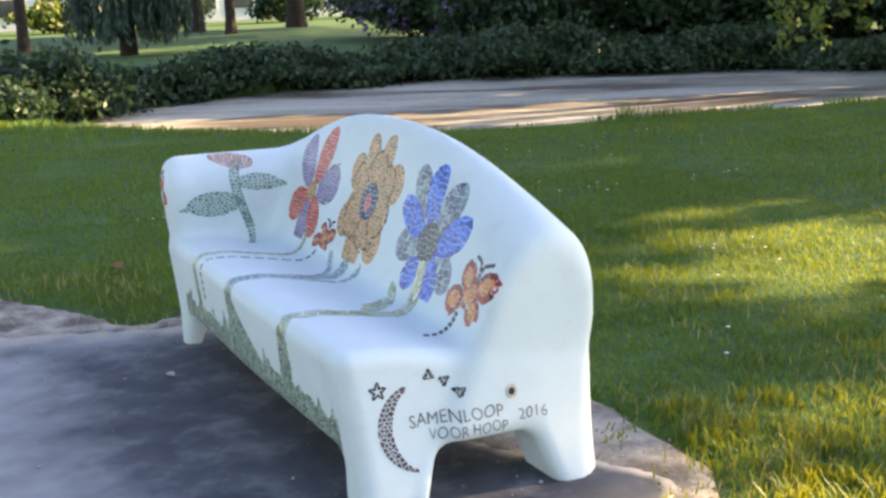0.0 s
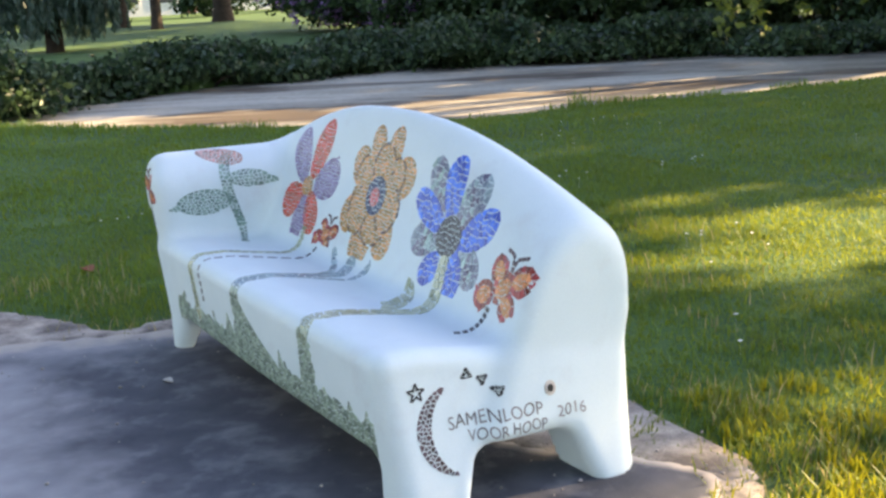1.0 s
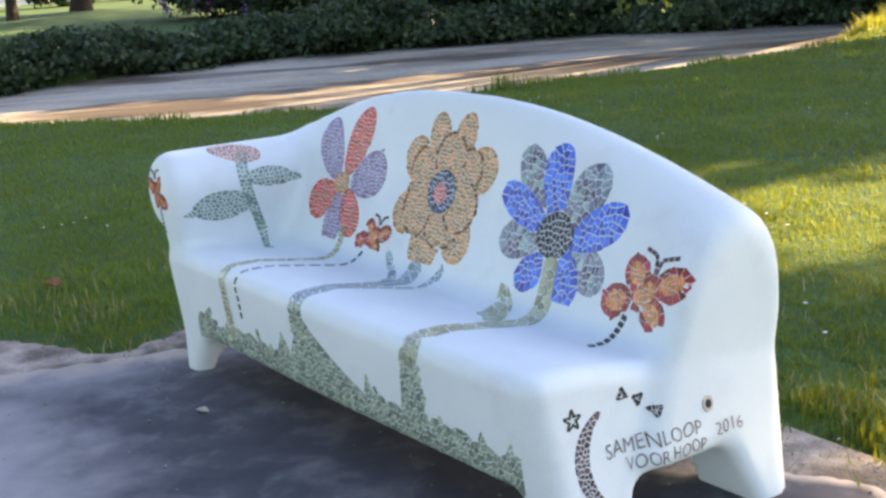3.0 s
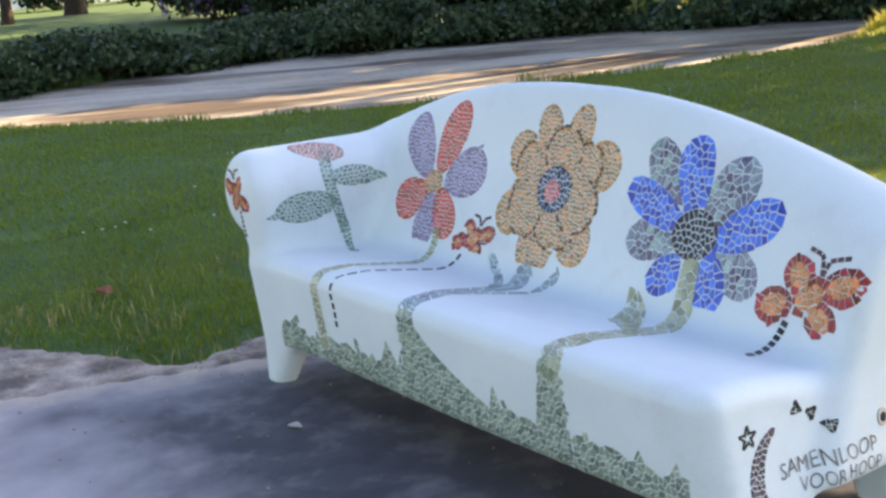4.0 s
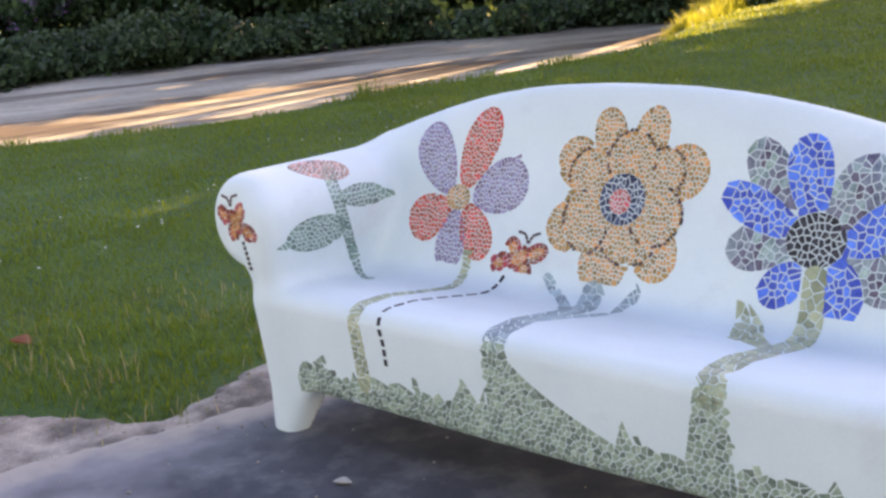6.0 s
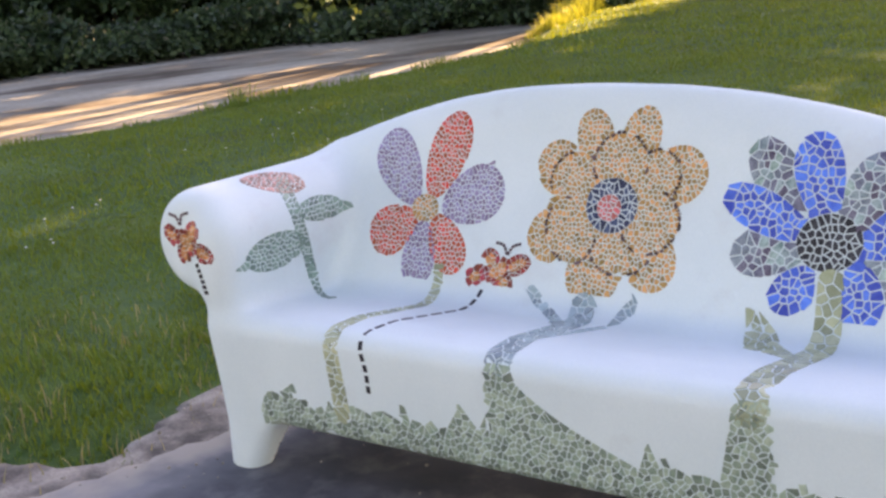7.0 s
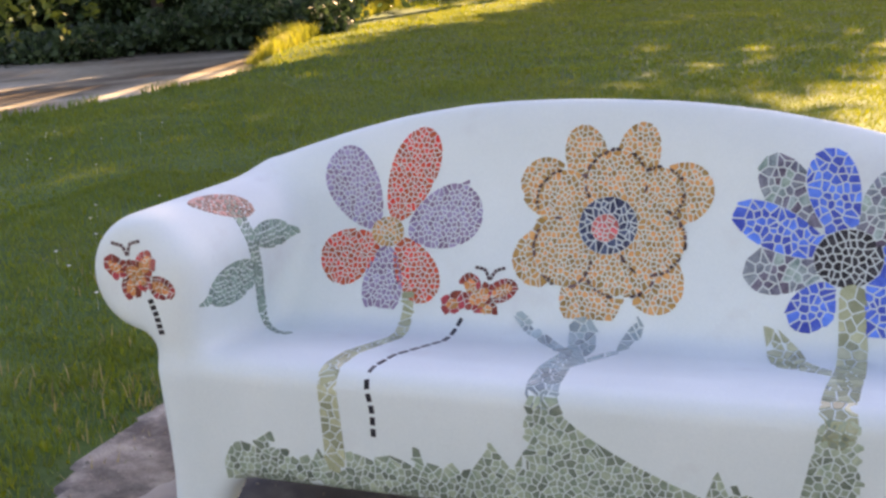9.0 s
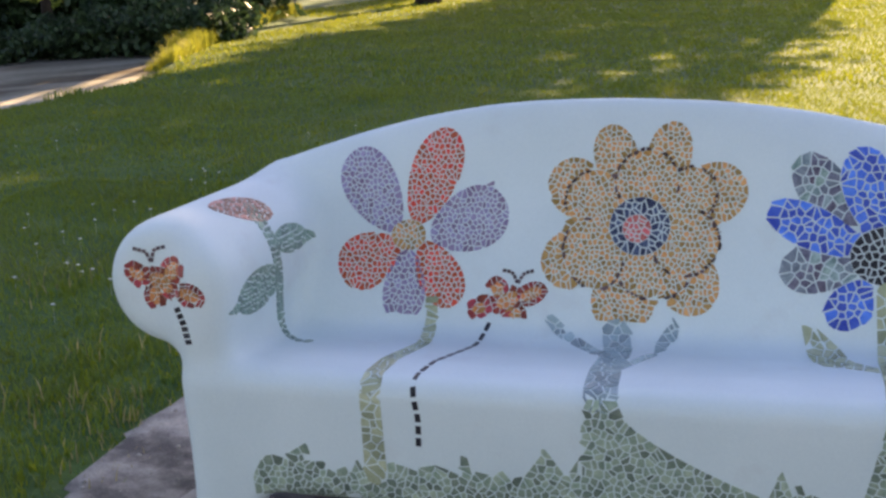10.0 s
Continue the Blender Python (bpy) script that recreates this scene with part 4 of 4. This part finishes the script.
def sunny(x, y):
    """Where the sun comes through to the ground: along the pond, by the bench, on the open lawn."""
    strip = np.abs(x - between(y, ((1.5, -13.8), (4.5, -11.4), (8, -10.6), (11, -9.95), (14, -9.2)))) < 1.15
    bank = (np.abs(x + 9.2 + (y - 13.8) * 0.25) < 0.5) & (y > 13.4)
    rim = (np.abs(x - 0.05) < 0.5) & (np.abs(y + 1.45) < 0.3)
    near = (x > 0.62 + 0.26 * (y - 1.37)) & (x < 4.5) & (np.abs(y - 1.5) < 0.6)
    streak = (np.abs(x - between(y, ((10.3, -1.85), (17, -1.25)))) < 0.12) & (y > 10.4) & (y < 16.6)
    open_lawn = (x > between(y, ((6.0, -0.8), (8, -0.6), (9, -0.7), (10, -0.2), (13, 0.0), (17, 0.3), (22, 0.9)))) & (y > 5.6)
    open_lawn &= np.sin(x * 2.6 + 1.2 * np.sin(y * 0.8)) * np.cos(y * 1.1 - x) < 0.35
    spot = np.hypot(x + 2.8, (y - 9.45) * 0.6) < 0.2
    return strip | bank | rim | near | streak | open_lawn | spot | (signed(x, y, GAP) < 0.22)


shade_rng = np.random.default_rng(70)
STANDS = [(-3.6, 31.5), (6.4, 30), (-9.4, 30), (-15.5, 33), (1.4, 35), (-21, 31), (-3.0, 46), (-12, 43), (5.5, 44), (-19, 44), (-8, 58), (3, 60), (-17, 57)]
sx, sy = (a.ravel() for a in np.meshgrid(np.arange(-20, 7.5, 0.8), np.arange(-5.5, 44, 1.15), indexing="ij"))
sx, sy = sx + shade_rng.uniform(-0.35, 0.35, sx.size), sy + shade_rng.uniform(-0.5, 0.5, sx.size)
keep_out = sunny(sx, sy) | sunny(sx + 0.45, sy) | sunny(sx - 0.45, sy) | sunny(sx, sy + 0.7) | sunny(sx, sy - 0.7)
sx, sy = sx[~keep_out], sy[~keep_out]
sh = shade_rng.uniform(9.0, 15.0, sx.size)
# each leaf clump is set up the sun's ray from the ground it must shade
clumps = np.stack([sx, sy, 0 * sx], 1) + np.array(sun_way)[None] * (sh / sun_way.z)[:, None]
owner = np.argmin([(np.hypot(clumps[:, 0] - a, clumps[:, 1] - b)) for a, b in STANDS], axis=0)


def shade_tree(at, centres, seed):
    """A tall tree: tapered trunk, a limb to every few clumps, and clumps of leaves with gaps between."""
    rng = np.random.default_rng(seed)
    ob = thing("shade_tree", "large tree behind the lawn, its unseen crown placed for shade", "tree", (at[0], at[1], 0))
    cl = centres - [at[0], at[1], 0]
    vs, fs = tube([(0, 0, -0.3), (0, 0, 0.1), (0.05, 0.02, 2.0), (0.1, 0, 8.0), (0, 0.1, 14.0)], [0.5, 0.38, 0.3, 0.24, 0.05], 12)
    vs, fs = list(vs), list(fs)
    for c in cl[::4]:
        b = Vector((0.05, 0.02, rng.uniform(6.0, 9.0)))
        lv, lf = tube([b, b.lerp(Vector(c), 0.5) + Vector((0, 0, 0.5)), tuple(c)], [0.10, 0.06, 0.02], 5)
        fs += [tuple(j + len(vs) for j in f) for f in lf]
        vs += lv
    part("trunk", mesh("trunk", vs, fs, M["bark"], True), ob)
    p = np.repeat(cl, 75, 0) + rng.normal(size=(len(cl) * 75, 3)) * [0.42, 0.42, 0.36]
    v, t = leaves(p, 0.30, rng, flat=0.3)
    part("crown", quick_mesh("crown", v, t, M["leaf"]), ob)
    return ob


for k, at in enumerate(STANDS):
    shade_tree(at, clumps[owner == k], 170 + k)

# added trees that close the park in: some shade the far lawn, those behind the path darken the front
for k, (x, y, h, r, low) in enumerate(((-31, 42, 20, 5.0, 6.0), (-41, 31, 20, 5.0, 6.0), (-47, 31, 21, 5.0, 6.0), (-55, 33, 21, 5.5, 6.0), (-26.5, 29, 18, 4.2, 6.0), (-15, -13, 13, 5.0, 3.0), (-7.5, -15, 14, 5.0, 3.0),
                                       (0.5, -15, 13, 5.0, 2.8), (8, -14, 14, 5.0, 3.0), (14, -8, 13, 4.6, 3.0), (16, 0, 13, 4.6, 3.0))):
    tree("park_tree", "broad leafy park tree added round the lawn for shade", (x, y, 0), h, 0.3, r, low, 3600, 0.5, M["leaf"], 130 + k)


def leaning_tree(at, tips, seed):
    """A small tree that leans out over the water, with leafy sprays hanging from its limbs."""
    rng = np.random.default_rng(seed)
    ob = thing("leaning_tree", "small leaning tree with sprays coloured as if sunlit, hanging over the pond", "tree", at)
    crook = Vector((0.5, -0.9, 2.6))
    vs, fs = tube([(0, 0, -0.4), (0.1, -0.2, 1.0), tuple(crook), (0.8, -1.8, 4.2)], [0.13, 0.1, 0.07, 0.03], 8)
    vs, fs, pts = list(vs), list(fs), []
    for tip in tips:
        end = Vector(tip) - Vector(at)
        mid = crook.lerp(end, 0.6) + Vector((0, 0, 1.1))
        lv, lf = tube([crook, mid, end], [0.05, 0.03, 0.008], 6)
        part("limb", mesh("limb", lv, lf, M["bark"], True), ob)
        for _ in range(9):
            s = mid.lerp(end, rng.uniform(0.25, 1.05)) + Vector(rng.normal(0, 0.22, 3))
            drop = rng.uniform(0.15, 0.6)
            q = np.array(s) + np.outer(np.linspace(0, 1, 15), (rng.normal(0, 0.12), rng.normal(0, 0.12), -drop)) + rng.normal(0, 0.06, (15, 3))
            pts.append(q)
    part("trunk", mesh("trunk", vs, fs, M["bark"], True), ob)
    v, t = leaves(np.concatenate(pts), 0.11, rng)
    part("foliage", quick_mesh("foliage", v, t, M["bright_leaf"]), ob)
    return ob


leaning_tree((-13.2, 17.7, 0), ((-11.9, 11.9, 0.9), (-11.3, 12.5, 0.95), (-12.4, 12.4, 1.1), (-10.3, 13.1, 1.0), (-10.9, 12.0, 1.15)), 150)


def house(at, w, label):
    """A plastered terrace house: walls, pitched roof, chimney, and windows with frames on the garden side."""
    ob = thing("house", label, "house", at)
    part("wall", mesh("wall", *box((-3, -w / 2, 0), (3, w / 2, 5.5)), M["wall"]), ob)
    v = [(-3.4, -w / 2, 5.5), (3.4, -w / 2, 5.5), (3.4, w / 2, 5.5), (-3.4, w / 2, 5.5), (0, -w / 2, 8.5), (0, w / 2, 8.5)]
    part("roof", mesh("roof", v, [(0, 1, 4), (1, 2, 5, 4), (2, 3, 5), (3, 0, 4, 5), (0, 3, 2, 1)], M["roof"]), ob)
    for z0 in (0.8, 3.4):
        for y0 in (-w * 0.36, -w * 0.08, w * 0.2):
            f = part("window", mesh("window", *box((2.98, y0, z0), (3.06, y0 + w * 0.16, z0 + 1.4)), M["paint"]), ob)
            part("pane", mesh("pane", *box((3.05, y0 + 0.08, z0 + 0.08), (3.075, y0 + w * 0.16 - 0.08, z0 + 1.32)), M["glass"]), f)
    part("door", mesh("door", *box((2.98, w * 0.4, 0), (3.07, w * 0.4 + 0.9, 2.1)), M["roof"]), ob)
    return ob


for k in range(9):
    shrub("garden_hedge", "dense garden hedge before the houses", (-74 + (k % 2) * 3, -14 + 7.0 * k, 0), (2.0, 2.6, 1.7 + 0.5 * (k % 3)), 2500, 0.25, (M["leaf"] if k % 3 else M["bright_leaf"],), 90 + k, "hedge")
for k in range(6):
    house((-88, -14 + 11 * k, 0), 10.0, "white plastered terrace house beyond the park")


def pole(at, h):
    vs, fs = tube([(0, 0, -0.3), (0, 0, h), (0.02, 0, h + 0.05)], [0.05, 0.045, 0.02], 10)
    ob = new("white_post", mesh("white_post", vs, fs, M["paint"], True))
    ob.location = at
    return tagged(ob, "slim white painted post in the grass", "post")


pole((-40.5, 1.3, 0), 1.9)
vs, fs = tube([(0, -0.2, 0.02), (0.02, -0.1, 0.06), (0, 0.08, 0.07), (0, 0.2, 0.03)], [0.02, 0.07, 0.08, 0.02], 8)
rock = new("pale_stone", mesh("pale_stone", vs, fs, M["paint"], True))
rock.location = (-17.2, 2.75, -0.22)
tagged(rock, "pale stone lying at the water's edge", "stone")

# ---- grass ----
def blades(name, x0, x1, y0, y1, per_m2, h0, h1, width, seed, keep, label, mat=None):
    """Bent grass blades over a stretch of lawn, where keep(x, y) allows; one object of stuff."""
    rng = np.random.default_rng(seed)
    n = int((x1 - x0) * (y1 - y0) * per_m2)
    x, y = rng.uniform(x0, x1, n), rng.uniform(y0, y1, n)
    k = keep(x, y, rng)
    x, y = x[k], y[k]
    n = len(x)
    z = ground_height(x, y) - 0.005
    h = rng.uniform(h0, h1, n) * (0.65 + 0.7 * np.clip(0.5 + 0.5 * np.sin(x * 1.9 + 1.3 * np.sin(y * 1.3)) * np.cos(y * 2.3 + np.sin(x * 1.1)), 0, 1))
    a = rng.uniform(0, 6.283, n)
    lean = h * rng.uniform(0.15, 0.9, n)
    wx, wy = np.cos(a + 1.57) * width / 2, np.sin(a + 1.57) * width / 2
    lx, ly = np.cos(a) * lean, np.sin(a) * lean
    base = np.stack([x, y, z], 1)
    side = np.stack([wx, wy, 0 * wx], 1)
    mid = base + np.stack([lx * 0.35, ly * 0.35, h * 0.6], 1)
    tip = base + np.stack([lx, ly, h], 1)
    v = np.stack([base - side, base + side, mid + side * 0.8, mid - side * 0.8, tip], 1).reshape(-1, 3)
    i = np.arange(n)[:, None] * 5
    t = np.concatenate([i + [0, 1, 2], i + [0, 2, 3], i + [3, 2, 4]], 1).reshape(-1, 3)
    ob = new(name, quick_mesh(name, v, t, mat or M["blade"]))
    return tagged(ob, label, "grass", kind="stuff")


def lawn_here(x, y, rng, edge=0.0):
    ragged = 0.11 * np.sin(x * 7.3 + 2.1 * np.sin(y * 5.1)) * np.sin(y * 8.7 + 1.7 * np.sin(x * 3.9)) - 0.05
    return (signed(x, y, pad_loop) > edge + ragged + rng.normal(0, 0.05, len(x))) & (signed(x, y, pad_loop) > edge - 0.2) & (signed(x, y, pond_loop) > 0.25)


def bare(x, y):
    return np.array([noise.noise((a * 1.3, b * 1.3, 3.0)) for a, b in zip(x, y)])


blades("short_grass", -4.5, 3.2, -1.8, 4.6, 3400, 0.018, 0.045, 0.006, 1, lambda x, y, r: lawn_here(x, y, r) & (r.random(len(x)) < np.clip(1.0 - 0.9 * bare(x, y), 0.15, 1)), "short mown lawn grass round the bench")
blades("lawn_grass", -9.5, 3.5, -2.5, 10.0, 1000, 0.02, 0.045, 0.011, 2, lambda x, y, r: lawn_here(x, y, r) & ((x < -4.4) | (y > 4.5)), "mown lawn grass")
blades("far_grass", -9.5, 5.0, 10.0, 24.0, 300, 0.025, 0.055, 0.022, 3, lambda x, y, r: lawn_here(x, y, r), "mown lawn grass farther off")
blades("farthest_grass", -12.0, 6.0, 24.0, 44.0, 120, 0.03, 0.07, 0.034, 13, lambda x, y, r: lawn_here(x, y, r), "mown lawn grass at the back of the park")
blades("edge_grass", -3.5, 3.6, -1.8, 2.6, 2600, 0.02, 0.058, 0.006, 4,
       lambda x, y, r: lawn_here(x, y, r, -0.03) & (signed(x, y, pad_loop) < 0.5) & (r.random(len(x)) < np.where(x > 0.2, 0.9, 0.22) * (1 - signed(x, y, pad_loop))), "longer tufts along the pavement edge")

blades("dry_grass", -3.2, 3.0, -1.2, 3.2, 420, 0.03, 0.09, 0.005, 14,
       lambda x, y, r: lawn_here(x, y, r, -0.08) & (r.random(len(x)) < np.where(signed(x, y, pad_loop) < 0.45, 0.9, 0.22) * (bare(x * 1.6, y * 1.6) > -0.05)), "dry straw-coloured blades and thatch among the grass", M["straw"])
blades("clump_grass", -3.0, 3.6, 0.2, 3.4, 3000, 0.022, 0.058, 0.007, 15,
       lambda x, y, r: lawn_here(x, y, r, -0.02) & (bare(x * 2.2 + 9, y * 2.2) > np.where(x > 0.4, 0.08, 0.16)) & (r.random(len(x)) < 0.7), "uneven clumps of longer grass in the lawn")

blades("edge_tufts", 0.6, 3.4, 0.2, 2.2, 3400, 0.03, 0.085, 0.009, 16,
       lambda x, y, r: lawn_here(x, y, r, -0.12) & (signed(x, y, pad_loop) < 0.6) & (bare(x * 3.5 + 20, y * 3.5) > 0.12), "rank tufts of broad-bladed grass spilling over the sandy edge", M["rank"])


def bank_grass(x, y, r):
    return (np.abs(x + 8.9 + (y - 13.8) * 0.25) < 0.30) & (r.random(len(x)) < 0.8)


blades("tall_grass", -14.0, -7.5, 14.0, 27.0, 1900, 0.12, 0.30, 0.012, 5, bank_grass, "tall sunny grass along the pond bank", M["tall"])
blades("bank_lawn", -17.0, -9.5, -7.0, 3.0, 320, 0.04, 0.09, 0.016, 6, lambda x, y, r: lawn_here(x, y, r), "mown lawn grass by the pond")
blades("bank_fringe", -13.5, -7.0, 1.0, 14.0, 500, 0.05, 0.12, 0.012, 7, lambda x, y, r: (np.abs(signed(x, y, pond_loop) - 0.3) < 0.25) & (bare(x, y) > 0.12), "uneven longer grass along the water's edge")
blades("weed_tuft", -8.2, -7.8, 6.42, 6.82, 600, 0.08, 0.24, 0.012, 9, lambda x, y, r: np.hypot(x + 8.0, y - 6.62) < 0.16, "tuft of tall weeds at the water's edge")
rng_d = np.random.default_rng(8)
dx, dy = rng_d.uniform(-6.5, 0.5, 900), rng_d.uniform(0.2, 7.0, 900)
kd = lawn_here(dx, dy, rng_d, 0.3) & (bare(dx * 0.6, dy * 0.6) > 0.12)
dx, dy = dx[kd][:70], dy[kd][:70]
dv, dt = [], []
for px, py in zip(dx, dy):
    z, n0 = 0.055 + 0.02 * math.sin(px * 9), len(dv)
    dv.append((px, py, z + 0.004))
    dv += [(px + 0.010 * math.cos(a * 0.785), py + 0.010 * math.sin(a * 0.785), z) for a in range(8)]
    dt += [(n0, n0 + 1 + a, n0 + 1 + (a + 1) % 8) for a in range(8)]
    dv += [(px - 0.001, py, -0.01), (px + 0.001, py, -0.01), (px, py, z)]
    dt.append((n0 + 9, n0 + 10, n0 + 11))
M["petal"] = surface("daisy_petal", (0.7, 0.7, 0.66), (0.85, 0.85, 0.8), 5, 0.6, 30, 0)
tagged(new("daisies", quick_mesh("daisies", dv, dt, M["petal"])), "small white daisies scattered in the lawn", "flowers", kind="stuff")


def curled_leaf(name, label, at, size, deg, mat):
    """A small dry leaf, curled along its length, lying flat."""
    vs, fs = [], []
    for i in range(9):
        t = i / 8
        w = size * 0.28 * math.sin(math.pi * min(t * 0.95 + 0.03, 1))
        for s in (-1, -0.5, 0, 0.5, 1):
            vs.append(((t - 0.5) * size, s * w, 0.004 + abs(s) ** 2 * w * 0.7 + 0.15 * size * (t - 0.5) ** 2))
    for i in range(8):
        for j in range(4):
            fs.append((i * 5 + j, i * 5 + j + 1, i * 5 + j + 6, i * 5 + j + 5))
    ob = new(name, mesh(name, vs, fs, mat, True))
    ob.matrix_basis = pose(*at, 0, 0, deg)
    mod = ob.modifiers.new("thick", "SOLIDIFY")
    mod.thickness = 0.0012
    return tagged(ob, label, "leaf")


M["pale"] = surface("pale_dry_leaf", (0.5, 0.47, 0.42), (0.7, 0.66, 0.6), 30, 0.7, 120, 0.2)
M["brown"] = surface("russet_dry_leaf", (0.22, 0.07, 0.03), (0.36, 0.12, 0.05), 30, 0.7, 120, 0.2)
curled_leaf("fallen_leaf", "pale dry leaf lying on the asphalt", (-0.65, -0.16, 0.009), 0.06, 25, M["pale"])
curled_leaf("fallen_leaf", "russet dry leaf lying in the grass", (-2.8, -0.05, 0.03), 0.14, 10, M["brown"])
M["grit"] = surface("pebble", (0.25, 0.22, 0.19), (0.45, 0.42, 0.38), 20, 0.9, 60, 0.3, per="island", spread=0.4)
rng_p = np.random.default_rng(21)
gv, gt = [], []
for _ in range(1000):
    px, py = rng_p.uniform(-2.6, 1.6), rng_p.uniform(-1.8, 1.3)
    d = float(signed(np.array([px]), np.array([py]), soil_loop)[0])
    if d < -0.4 and rng_p.random() < 0.75 or float(signed(np.array([px]), np.array([py]), pad_loop)[0]) > -0.02 or bench_field(np.array([px]), np.array([py]), np.array([0.02]))[0] < 0.02:
        continue
    s, n0 = rng_p.uniform(0.002, 0.0045) if rng_p.random() < 0.75 else rng_p.uniform(0.004, 0.010), len(gv)
    for dxy in ((1, 0, 0), (0, 1, 0), (-1, 0, 0), (0, -1, 0), (0, 0, 0.8), (0, 0, -0.6)):
        q = np.array(dxy) * s * rng_p.uniform(0.7, 1.3, 3)
        gv.append((px + q[0], py + q[1], 0.009 + s * 0.4 + q[2]))
    gt += [(n0 + a, n0 + (a + 1) % 4, n0 + 4) for a in range(4)] + [(n0 + (a + 1) % 4, n0 + a, n0 + 5) for a in range(4)]
tagged(new("pebbles", quick_mesh("pebbles", gv, gt, M["grit"])), "loose grit and pebbles on the pavement", "pebbles", kind="stuff")
